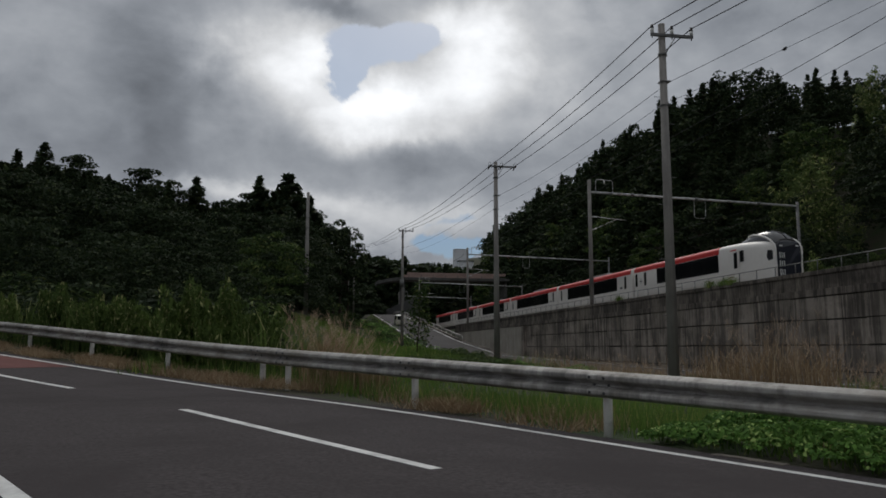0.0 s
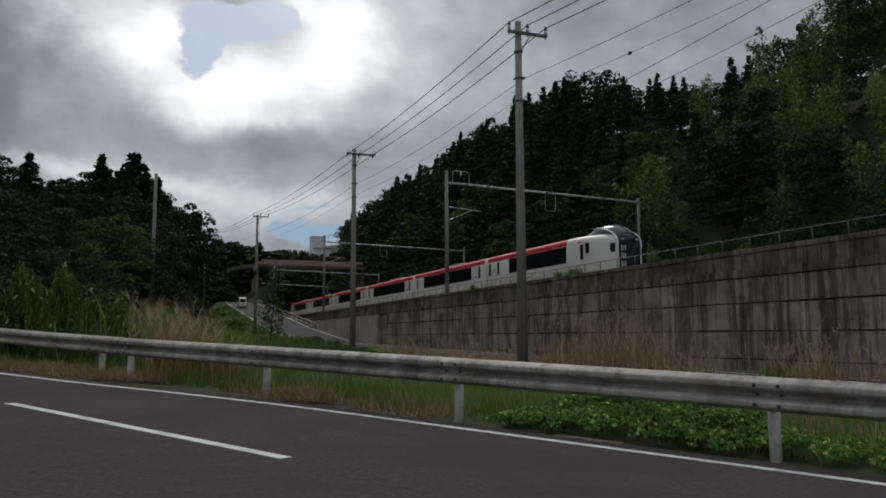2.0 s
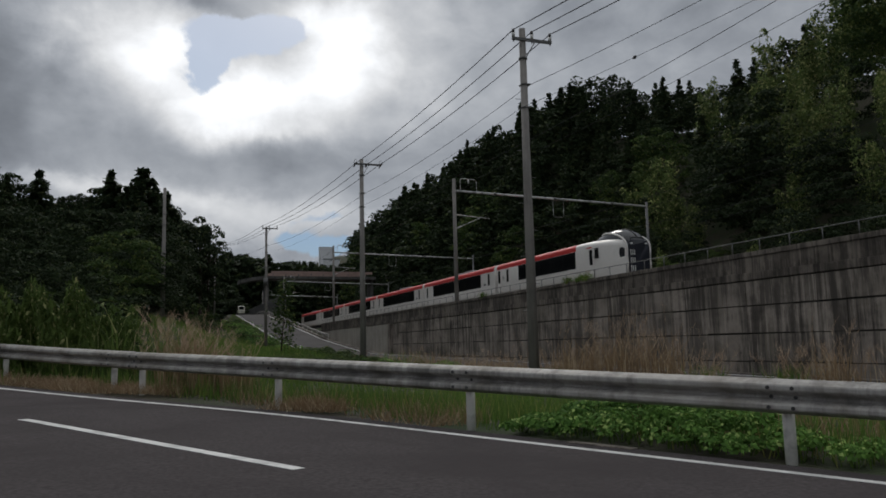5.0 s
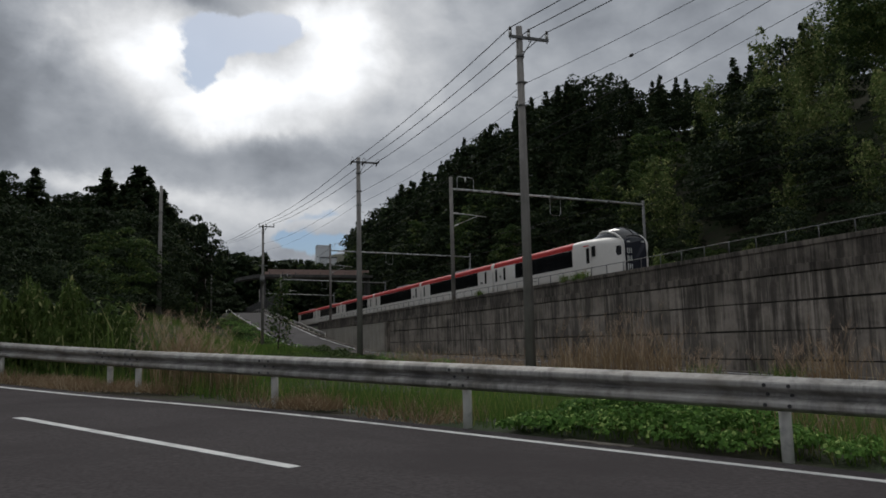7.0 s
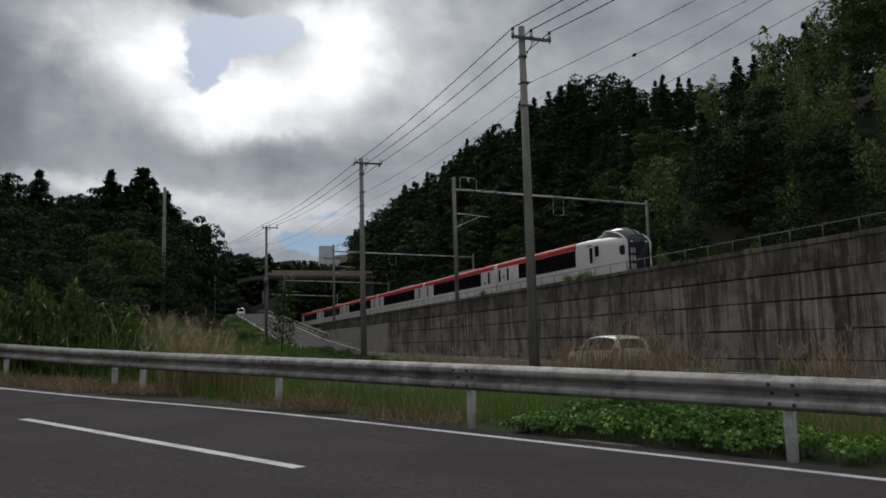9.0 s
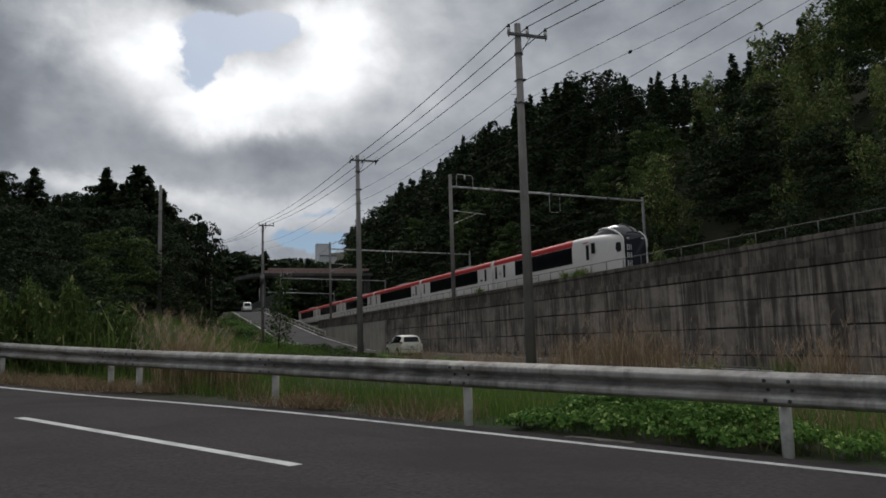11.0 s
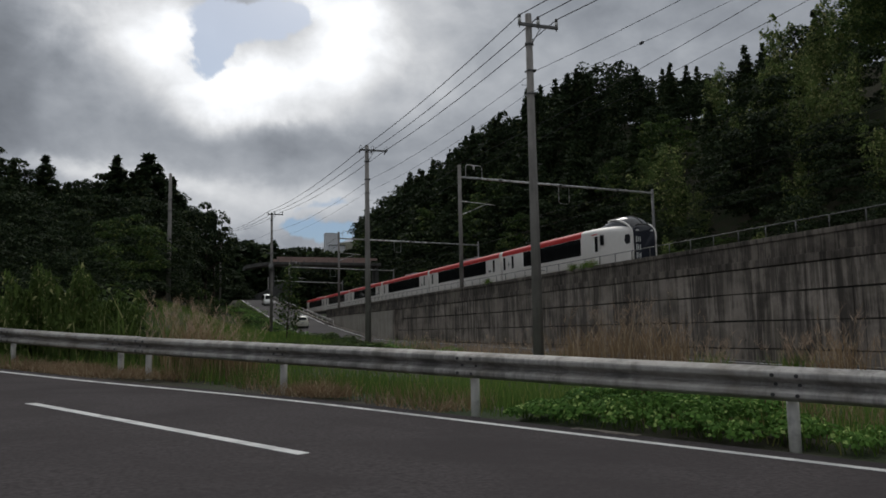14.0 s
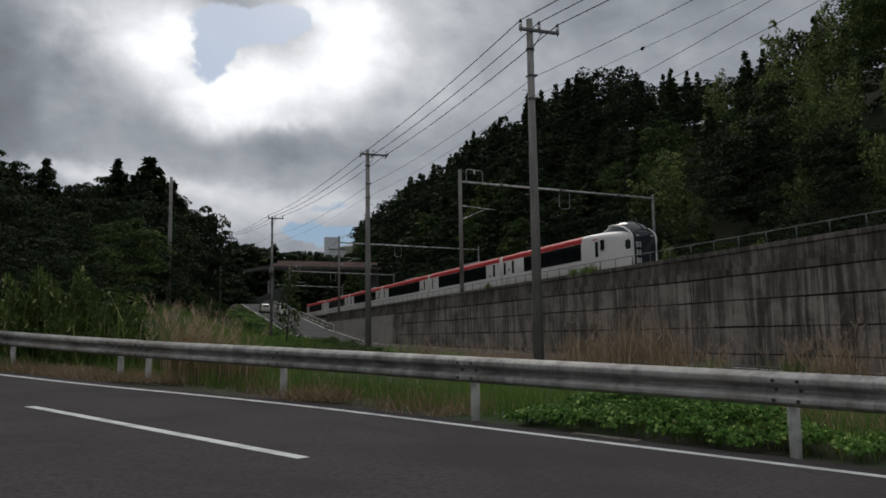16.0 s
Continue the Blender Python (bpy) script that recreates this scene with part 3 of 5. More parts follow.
def build_barrier():
    """The guardrail on the lower road's climb, above the tracks."""
    b = thing("guardrail", "pale steel guardrail on the climbing road", "guardrail")
    ys = np.arange(104, 200, 4.0)
    for ya, yb in zip(ys[:-1], ys[1:]):
        rings = []
        for y in (ya, yb):
            z = float(low_z(y)) + 0.42
            rings.append([(LOW_R + 0.55 - d * 0.9, y, z + h) for d, h in beam_profile()] + [(LOW_R + 0.56 - d * 0.9, y, z + h) for d, h in reversed(beam_profile())])
        v, f = loft(rings)
        part("beam", mesh_from("beam", v, f, M["rail_beam"]), None, b)
    for y in ys:
        z = float(low_z(y))
        part("post", tube_bm((LOW_R + 0.62, y, z - 0.3), (LOW_R + 0.62, y, z + 0.72), 0.06, seg=10), M["post_white"], b)
    low_strip("kerb_wall", LOW_R + 0.42, LOW_R + 0.8, 104, 209, 0.12, M["concrete"], "grey concrete edge beam of the climbing road", "kerb", 0.5)
    rings = []
    for y in np.arange(112, 236, 3.0):
        z = float(low_z(y)) - 0.2
        rings.append([(LOW_R + 0.6, y, 3.0), (LOW_R + 1.0, y, 3.0), (LOW_R + 1.0, y, z), (LOW_R + 0.6, y, z)])
    tagged(new("wall_ramp", mesh_from("wall_ramp", *loft(rings), M["concrete"])), "dark concrete wall under the climbing road", "wall", kind="structure")


build_barrier()


# ---- utility poles and their wires ----
def utility_pole(x, y, top, arm_z, steps=True, strain=False, arm=1.5, label="tall round concrete utility pole with a steel crossarm"):
    base = ground_z(x, y)
    pole = thing("utility_pole", label, "utility pole", "utility poles", m=pose(x, y, base))
    h = top - base
    part("shaft", tube_bm((0, 0, -0.4), (0, 0, h), 0.185, 0.11, 20), M["pole"], pole)
    if arm:
        za = arm_z - base
        part("crossarm", box_bm(-0.45, arm - 0.45, -0.17, -0.09, za - 0.05, za + 0.05, 0.006), M["mast"], pole)
        part("brace", tube_bm((0.42, -0.13, za - 0.03), (0.06, -0.12, za - 0.62), 0.016, seg=8), M["mast"], pole)
        part("band", tube_bm((0, 0, za - 0.68), (0, 0, za - 0.60), 0.15, seg=16), M["mast"], pole)
        for px in (-0.40, 0.30, arm - 0.50):
            if strain:
                for s in (-1, 1):
                    part("insulator", tube_bm((px, -0.13 + s * 0.06, za), (px, -0.13 + s * 0.34, za - 0.03 + (0.02 if s < 0 else -0.08)), 0.045, 0.03, 10), M["brown"], pole)
                loop = [(px, -0.13 + 0.34 * math.cos(u), za + 0.26 * math.sin(u)) for u in np.linspace(0, math.pi, 9)]
                v, f = path_tube(loop, 0.010)
                part("jumper", mesh_from("jumper", v, f, M["wire"]), None, pole)
            else:
                ins = part("insulator", tube_bm((px, -0.13, za + 0.04), (px, -0.13, za + 0.20), 0.055, 0.06, 12), M["porcelain"], pole, "white porcelain insulator")
                part("cap", tube_bm((px, -0.13, za + 0.20), (px, -0.13, za + 0.33), 0.055, 0.045, 12), M["brown"], ins)
                part("pin", tube_bm((px, -0.13, za - 0.12), (px, -0.13, za + 0.05), 0.018, seg=8), M["brown"], ins)
    part("wire_clamp", box_bm(-0.13, 0.19, -0.15, 0.15, h - 2.03, h - 1.98, 0.01), M["mast"], pole)
    part("wire_clamp", box_bm(-0.15, 0.16, -0.15, 0.15, h - 2.84, h - 2.80, 0.01), M["mast"], pole)
    if steps:
        for k in range(9):
            z = 2.6 + 0.9 * k
            if z < h - 1.2:
                s = 1 if k % 2 else -1
                part("step_bolt", tube_bm((s * 0.12, 0, z), (s * 0.34, 0, z), 0.010, seg=6), M["mast"], pole)
    return pole


POLES = [(13.7, 2.0, 11.65, 10.3), (11.57, 23.15, 11.98, 11.55), (10.9, 43.25, 12.05, 11.75), (10.65, 84.2, 14.25, 14.05), (9.5, 148.5, 20.4, 20.1)]
utility_pole(*POLES[0])
utility_pole(*POLES[1])
utility_pole(*POLES[2], strain=True, arm=1.62)
p3 = utility_pole(*POLES[3], arm=1.62)
part("crossarm", box_bm(-0.45, 0.5, -0.17, -0.09, 9.15, 9.23), M["mast"], p3)
part("transformer", tube_bm((-0.1, -0.36, 7.2), (-0.1, -0.36, 8.0), 0.24, seg=16), M["mast"], p3, "grey transformer can")
utility_pole(*POLES[4], steps=False, arm=1.62)
utility_pole(0.2, 61.1, 13.4, 13.0, arm=0, label="slim pale concrete utility pole among bushes")
utility_pole(8.6, 152.0, 14.5, 13.0, arm=0, steps=False, label="slim pale concrete utility pole among bushes")


def wire(p, q, sag, r, label="black overhead power cable", category="cable"):
    pts = []
    for t in np.linspace(0, 1, 25):
        w = Vector(p).lerp(Vector(q), t)
        w.z -= sag * 4 * t * (1 - t)
        pts.append(w)
    v, f = path_tube(pts, r)
    return tagged(new("overhead_wire", mesh_from("overhead_wire", v, f, M["wire"])), label, category, "overhead wires")


def string_wires():
    for (a, b), strain in zip(zip(POLES[:-1], POLES[1:]), (0, 1, 1, 0)):
        for px in (-0.40, 0.30, 1.02):
            span = b[1] - a[1]
            za = a[3] + (0.0 if a is POLES[2] else 0.31)
            zb = b[3] + (0.0 if b is POLES[2] else 0.31)
            wire((a[0] + px, a[1] - 0.13, za), (b[0] + px, b[1] - 0.13, zb), span * 0.010, 0.017)
        for dx, dz, r in ((0.18, -2.0, 0.009), (-0.14, -2.82, 0.006)):
            wire((a[0] + dx, a[1], a[2] + dz), (b[0] + dx, b[1], b[2] + dz), (b[1] - a[1]) * 0.012, r, "black overhead telephone cable")


string_wires()


def wire_marker(x, y, z):
    m = thing("cable_marker", "small dark cable clamp on an overhead wire", "cable clamp", m=pose(x, y, z))
    part("body", tube_bm((0, -0.07, 0), (0, 0.07, 0), 0.03, seg=10), M["wire"], m)
    part("collar", tube_bm((0, -0.02, 0), (0, 0.02, 0), 0.045, seg=10), M["wire"], m)


wire_marker(11.43 + 2.13 * 0.2772, 17.29, 9.16 - 0.33 * 0.2772 - 0.254 * 4 * 0.2772 * 0.7228)


# ---- railway: gantries, wires, tracks ----
def gantry(y, x0, x1, top0, top1, beam_z, droppers=()):
    g = thing("catenary_gantry", "grey steel railway gantry with two masts and a tubular beam", "railway gantry", "railway gantries", m=pose(0, y, 0))
    for x, top in ((x0, top0), (x1, top1)):
        part("mast", tube_bm((x, 0, 3.6), (x, 0, top), 0.19 if x == x0 else 0.16, 0.16 if x == x0 else 0.13, 16), M["pole"] if x == x0 else M["mast"], g, "round concrete mast")
    part("beam", tube_bm((x0, 0, beam_z), (x1, 0, beam_z - 0.6), 0.10, seg=12), M["steel"], g)
    for k, x in enumerate(np.linspace(x0 + 4, x1 - 4, 3)):
        zb = beam_z - 0.6 * (x - x0) / (x1 - x0)
        part("joint_sleeve", tube_bm((x - 0.15, 0, zb), (x + 0.15, 0, zb), 0.15, seg=12), M["mast"], g)
    # loop above the near mast
    for pts in ([(x0 + 0.6, 0, beam_z), (x0 + 0.6, 0, beam_z + 1.0), (x0 + 0.75, 0, beam_z + 1.18), (x0 + 2.05, 0, beam_z + 1.10), (x0 + 2.2, 0, beam_z + 0.95), (x0 + 2.2, 0, beam_z)],):
        v, f = path_tube(pts, 0.035, 6)
        part("cable_loop", mesh_from("cable_loop", v, f, M["steel"]), None, g)
    ins = part("insulator", tube_bm((x0 + 1.4, 0, beam_z + 0.75), (x0 + 1.4, 0, beam_z + 1.1), 0.08, seg=10), M["porcelain"], g)
    # cantilevers that carry the contact wire
    for x, s in ((x0 + 0.2, 1),):
        zb = beam_z - 2.2
        arm = part("cantilever", tube_bm((x, 0, zb), (x + 3.2 * s, 0, zb - 0.25), 0.035, seg=8), M["steel"], g)
        part("stay", tube_bm((x, 0, zb - 1.2), (x + 2.3 * s, 0, zb - 0.2), 0.03, seg=8), M["steel"], arm)
        part("insulator", tube_bm((x, 0, zb), (x + 0.45 * s, 0, zb - 0.03), 0.06, seg=8), M["porcelain"], arm)
        part("insulator", tube_bm((x, 0, zb - 1.2), (x + 0.4 * s, 0, zb - 1.03), 0.06, seg=8), M["porcelain"], arm)
    for x in droppers:
        zb = beam_z - 0.6 * (x - x0) / (x1 - x0)
        pts = [(x, 0, zb), (x, 0, zb - 1.6), (x + 0.15, 0, zb - 1.75), (x + 0.95, 0, zb - 1.75), (x + 1.1, 0, zb - 1.6), (x + 1.1, 0, zb)]
        v, f = path_tube(pts, 0.02, 6)
        part("drop_frame", mesh_from("drop_frame", v, f, M["steel"]), None, g)
    return g


gantry(64.4, 24.8, 45.2, 16.1, 14.8, 15.0, (34.8,))
gantry(116.3, 24.8, 47.8, 16.6, 15.6, 15.6, (33.6,))
gantry(166.3, 24.8, 47.8, 16.5, 15.2, 15.4, (33.6,))
gantry(12.0, 24.8, 45.2, 16.1, 15.0, 15.0)
gantry(202.0, 24.8, 44.0, 15.8, 15.0, 14.9)

for gx, gz, gr in ((24.8, 16.0, 0.016), (27.0, 16.05, 0.014)):
    for ya, yb in ((12.0, 64.4), (64.4, 116.3), (116.3, 166.3)):
        wire((gx, ya, gz), (gx, yb, gz + 0.2), 0.5, gr, "black railway feeder wire")
for gx in (28.9, 36.5):
    for ya, yb in ((-40.0, 12.0), (12.0, 64.4), (64.4, 116.3), (116.3, 166.3)):
        wire((gx, ya, 10.9), (gx, yb, 10.9), 0.7, 0.010, "thin railway messenger wire")
    wire((gx, -40, 9.55), (gx, 166, 9.55), 0.0, 0.010, "thin railway contact wire")

RAIL_Z = 4.45


def build_track():
    tagged(part("ballast", box_bm(WALL_X + 0.7, 45.5, -45, 235, 3.8, 4.12), M["ballast"], None), "grey brown railway ballast", "ballast", kind="structure")
    for xc in (29.25, 36.9):
        t = thing("railway_track", "steel rails on concrete sleepers in ballast", "railway track", "tracks")
        for dx in (-0.5335, 0.5335):
            part("rail", box_bm(xc + dx - 0.033, xc + dx + 0.033, -45, 232, 4.29, RAIL_Z, 0.0), M["steel"], t)
        bm = bmesh.new()
        for y in np.arange(-20, 45, 0.65):
            box_bm(xc - 1.0, xc + 1.0, y, y + 0.22, 4.10, 4.29, 0.0, bm)
        part("sleepers", bm, M["pole"], t)


build_track()


# ---- the train ----
TX = 29.25          # centre line of the near track
HALF = 1.45


def section(w, top, shoulder, bottom, y, n=5):
    """A ring across the car: from the lower edge up the near side, over the roof and down."""
    ring = [(-w * 0.94, y, bottom), (-w, y, bottom + 0.25), (-w, y, (bottom + shoulder) / 2), (-w, y, shoulder)]
    for k in range(1, n + 1):
        a = math.pi / 2 * k / n
        ring.append((-w * (0.62 + 0.38 * math.cos(a)), y, shoulder + (top - shoulder) * math.sin(a)))
    right = [(-p[0], p[1], p[2]) for p in reversed(ring)]
    return ring + right


BOT, SHO, TOP = 0.95, 3.35, 3.66     # heights above the rail
WIN0, WIN1 = 1.90, 3.10


def skin(y0, y1, z0, z1, side, off=0.006, thick=0.012, bevel=0.0):
    x = side * HALF
    return box_bm(min(x + side * off, x - side * thick), max(x + side * off, x - side * thick), y0, y1, z0, z1, bevel)


def bogie(y, parent):
    b = part("bogie", box_bm(-1.15, 1.15, y - 1.6, y + 1.6, 0.35, 0.8, 0.05), M["under"], parent, "dark steel bogie")
    for dy in (-1.05, 1.05):
        for s in (-1, 1):
            part("wheel", tube_bm((s * 0.50, y + dy, 0.43), (s * 0.64, y + dy, 0.43), 0.43, seg=20), M["under"], b)


def door(car, y, side, wide=0.75):
    d = part("door", skin(y - wide / 2, y + wide / 2, 1.10, 3.12, side, 0.010, 0.01, 0.004), M["white_body"], car, "white sliding door")
    x = side * (HALF + 0.012)
    part("door_window", box_bm(min(x, x + side * 0.006), max(x, x + side * 0.006), y - 0.20, y + 0.20, 1.95, 3.0, 0.0), M["black_body"], d, "narrow dark door window")


def middle_car(y_front, length=20.0):
    """A car whose front end lies at y_front; it reaches away from the camera."""
    car = thing("train_car", "white express train car with red roof edge and black windows", "train car", "train cars", m=pose(TX, y_front, RAIL_Z))
    e0, e1 = 0.25, length - 0.25
    rings = [section(HALF * 0.97, TOP - 0.05, SHO - 0.05, BOT, e0), section(HALF, TOP, SHO, BOT, e0 + 0.08), section(HALF, TOP, SHO, BOT, e1 - 0.08), section(HALF * 0.97, TOP - 0.05, SHO - 0.05, BOT, e1)]
    part("body", mesh_from("body", *loft(rings), M["white_body"]), None, car)
    roof_band(car, e0 + 0.1, e1 - 0.1)
    for side in (-1, 1):
        windows(car, 3.4, length - 3.3, side)
        for y in (1.55, length - 1.35):
            door(car, y, side)
        x = side * (HALF + 0.004)
        part("number_panel", box_bm(min(x, x + side * 0.006), max(x, x + side * 0.006), 2.25, 2.75, 2.0, 2.16), M["under"], car, "small dark mark")
    part("gangway", box_bm(-0.75, 0.75, -0.25, 0.25, 1.0, 3.3, 0.05), M["under"], car, "dark rubber gangway bellows")
    part("roof_unit", box_bm(-0.85, 0.85, 7.2, 11.2, TOP - 0.02, TOP + 0.22, 0.06), M["roof_grey"], car, "grey roof unit")
    part("underframe", box_bm(-1.1, 1.1, 4.6, length - 4.6, 0.35, 0.94, 0.04), M["under"], car)
    bogie(2.9, car), bogie(length - 2.9, car)
    return car


def roof_band(car, y0, y1):
    for side in (-1, 1):
        rings = []
        for y in (y0, y1):
            ring = section(HALF + 0.006, TOP + 0.006, SHO, BOT, y)[3:9]
            inner = section(HALF - 0.02, TOP - 0.03, SHO, BOT, y)[3:9]
            low = (-(HALF + 0.006), y, WIN1 + 0.02)
            low_in = (-(HALF - 0.02), y, WIN1 + 0.02)
            r = [low] + ring + list(reversed(inner)) + [low_in]
            rings.append([(-side * p[0], p[1], p[2]) for p in r])
        v, f = loft(rings)
        part("roof_stripe", mesh_from("roof_stripe", v, f, M["red_body"]), None, car, "glossy red stripe along the roof edge")


def windows(car, y0, y1, side):
    band = part("window_band", skin(y0, y1, WIN0, WIN1, side, 0.008, 0.01, 0.004), M["black_body"], car, "glossy black window band")
    n = max(2, int(round((y1 - y0) / 1.95)))
    w = (y1 - y0) / n
    for k in range(n):
        x = side * (HALF + 0.010)
        part("window", box_bm(min(x, x + side * 0.006), max(x, x + side * 0.006), y0 + k * w + 0.12, y0 + (k + 1) * w - 0.12, WIN0 + 0.22, WIN1 - 0.22, 0.0), M["glass_dark"], band)


def head_car(y_nose, length=20.9):
    car = thing("train_car", "white express head car with raised dark cab and red roof edge", "train car", "train cars", m=pose(TX, y_nose, RAIL_Z))
    rows = [  # y, half width, top, shoulder, bottom
        (1.25, 0.80, 3.10, 2.80, 0.75), (1.36, 0.90, 3.24, 2.88, 0.72), (1.75, 1.03, 3.36, 2.92, 0.72), (2.5, 1.21, 3.48, 3.00, 0.80), (3.4, 1.35, 3.56, 3.08, 0.90),
        (4.5, 1.43, 3.62, 3.20, BOT), (5.7, HALF, 3.66, 3.30, BOT), (6.8, HALF, TOP, SHO, BOT), (length - 0.33, HALF, TOP, SHO, BOT), (length - 0.25, HALF * 0.97, TOP - 0.05, SHO - 0.05, BOT)]
    part("body", mesh_from("body", *loft([section(w, t, s, b, y) for y, w, t, s, b in rows]), M["white_body"], True), None, car)
    # raised cab
    cab = [(1.17, 0.79, 3.22, 2.4), (1.30, 0.82, 3.48, 2.6), (1.60, 0.85, 3.76, 2.7), (2.1, 0.88, 4.02, 2.8), (2.8, 0.92, 4.20, 2.9), (3.6, 0.92, 4.22, 3.0), (4.6, 0.86, 4.10, 3.0), (5.7, 0.72, 3.85, 3.0), (6.7, 0.55, 3.62, 3.0)]
    rings = []
    for y, w, t, b in cab:
        ring = []
        for k in range(13):
            a = math.pi * k / 12
            ring.append((-w * math.copysign(abs(math.cos(a)) ** 0.75, math.cos(a)), y, b + (t - b) * math.sin(a) ** 0.7))
        rings.append(ring)
    canopy = part("cab_canopy", mesh_from("cab_canopy", *loft(rings), M["canopy"], True), None, car, "raised dark glass cab canopy")
    # white rims that climb beside the front and sweep back over the cab
    for s in (-1, 1):
        pts = [(s * x, y, z) for x, y, z in ((0.86, 1.22, 0.80), (0.87, 1.18, 1.8), (0.88, 1.17, 2.6), (0.885, 1.20, 2.95), (0.89, 1.35, 3.18), (0.89, 1.65, 3.42), (0.86, 2.2, 3.68), (0.80, 3.0, 3.91), (0.66, 3.9, 4.04), (0.50, 4.6, 4.03))]
        v, f = path_tube(pts, 0.065, 8)
        part("cab_rim", mesh_from("cab_rim", v, f, M["white_body"], True), None, canopy, "white sweeping rim")
    for pts in ([(-0.8, 1.33, 3.22), (-0.4, 1.27, 3.46), (0.4, 1.27, 3.46), (0.8, 1.33, 3.22)], [(0.0, 1.28, 3.52), (0.0, 1.60, 3.78), (0.0, 2.1, 4.04), (0.0, 2.8, 4.22)]):
        v, f = path_tube(pts, 0.025, 6)
        part("screen_frame", mesh_from("screen_frame", v, f, M["under"], True), None, canopy, "dark windscreen frame bar")
    # dark front with a white rim
    def face(w, z0, z1, y, n=10):
        pts = [(-w, y, z0)] + [(-w * (0.72 + 0.28 * math.cos(math.pi / 2 * k / n)), y + 0.05 * k / n, z1 - 0.45 + 0.45 * math.sin(math.pi / 2 * k / n)) for k in range(n + 1)]
        return pts + [(-p[0], p[1], p[2]) for p in reversed(pts)]
    v, f = loft([face(0.78, 0.80, 3.26, 1.14), face(0.82, 0.78, 3.32, 1.22), face(0.82, 0.78, 3.32, 1.36)])
    front = part("front_panel", mesh_from("front_panel", v, f, M["front_dark"]), None, car, "dark blue-black front panel")
    # pale emblem of slim bars on the near edge of the front
    for z0 in (1.20, 1.72, 2.24):
        mark = part("mark", box_bm(-0.66, -0.60, 1.120, 1.136, z0, z0 + 0.40, 0.0), M["plate"], front, "pale slim bars")
        for dx in (0.14, 0.28):
            part("mark_bar", box_bm(-0.66 + dx, -0.61 + dx, 1.120, 1.136, z0 + 0.03, z0 + 0.37, 0.0), M["plate"], mark)
    for s in (-1, 1):
        part("headlight", box_bm(s * 0.55 - 0.10, s * 0.55 + 0.10, 1.10, 1.16, 2.98, 3.08, 0.02), M["lamp_clear"], front)
        part("skirt", box_bm(s * 0.55 - 0.5, s * 0.55 + 0.4, 1.5, 3.2, 0.25, 0.78, 0.06), M["under"], car)
        x = s * 1.43
        pts = [(1.42, 2.22), (1.40, 2.70), (1.50, 2.82), (1.78, 2.80), (1.86, 2.42), (1.72, 2.16)]
        hw = lambda y: float(np.interp(y, [r[0] for r in rows], [r[1] for r in rows]))
        outer = [(s * (hw(y) + 0.012), y, z) for y, z in pts]
        part("cab_window", mesh_from("cab_window", *loft([outer, [(p[0] - s * 0.05, p[1], p[2]) for p in outer]]), M["black_body"]), None, car, "dark cab side window")
        door(car, 4.72, s, 0.8)
        part("crew_window", skin(3.84, 4.22, 2.35, 3.05, s, 0.012, 0.06), M["black_body"], car)
        windows(car, 6.85, 16.3, s)
        door(car, 18.4, s)
        door(car, 20.1, s, 0.5)
        # emblem near the rear end
        xe = s * (HALF + 0.006)
        em = part("emblem", box_bm(min(xe, xe + s * 0.006), max(xe, xe + s * 0.006), 19.0, 19.5, 2.30, 2.36), M["under"], car, "small dark emblem")
        part("emblem_bar", box_bm(min(xe, xe + s * 0.006), max(xe, xe + s * 0.006), 19.22, 19.28, 2.10, 2.56), M["under"], em)
        part("side_mark", box_bm(min(xe, xe + s * 0.006), max(xe, xe + s * 0.006), 4.6, 5.3, 3.12, 3.2), M["red_body"], car, "small reddish lettering as a bar")
    roof_band(car, 6.75, length - 0.35)
    part("underframe", box_bm(-1.1, 1.1, 4.6, length - 4.6, 0.35, 0.94, 0.04), M["under"], car)
    part("gangway", box_bm(-0.75, 0.75, length - 0.27, length + 0.1, 1.0, 3.3, 0.05), M["under"], car)
    bogie(3.6, car), bogie(length - 2.9, car)
    return car


NOSE_Y = 41.6
head_car(NOSE_Y)
first_mid = middle_car(NOSE_Y + 20.9)
for k in range(1, 5):
    copy_thing(first_mid, pose(TX, NOSE_Y + 20.9 + 20.0 * k, RAIL_Z))


# ---- far bridge and building ----
def build_bridge():
    b = thing("overpass", "grey concrete overpass with a rust-red girder railing", "bridge", m=pose(0, 188, 0))
    part("deck", box_bm(23.8, 50, -3, 3, 17.55, 18.2, 0.05), M["bridge"], b)
    rings = []
    for t in np.linspace(0, 1, 9):
        x = 17.4 + 6.6 * t
        z = 16.9 + 0.95 * math.sin(t * math.pi / 2)
        rings.append([(x, -3, z - 0.45), (x, -3, z + 0.35), (x, 3, z + 0.35), (x, 3, z - 0.45)])
    part("approach", mesh_from("approach", *loft(rings), M["bridge"]), None, b)
    part("girder", box_bm(24.6, 49, -3.3, -3.0, 18.75, 19.35, 0.02), M["bridge_red"], b, "faded rust-red girder")
    part("girder", box_bm(24.6, 49, 3.0, 3.3, 18.75, 19.35, 0.02), M["bridge_red"], b)
    for x in np.arange(25, 49, 3.0):
        part("railing_post", box_bm(x - 0.08, x + 0.08, -3.2, -3.05, 18.15, 18.8), M["mast"], b)
    for x in (23.8, 49.3):
        part("pier", box_bm(x - 0.5, x + 0.5, -1.5, 1.5, 3.5, 17.6, 0.1), M["bridge"], b)


build_bridge()


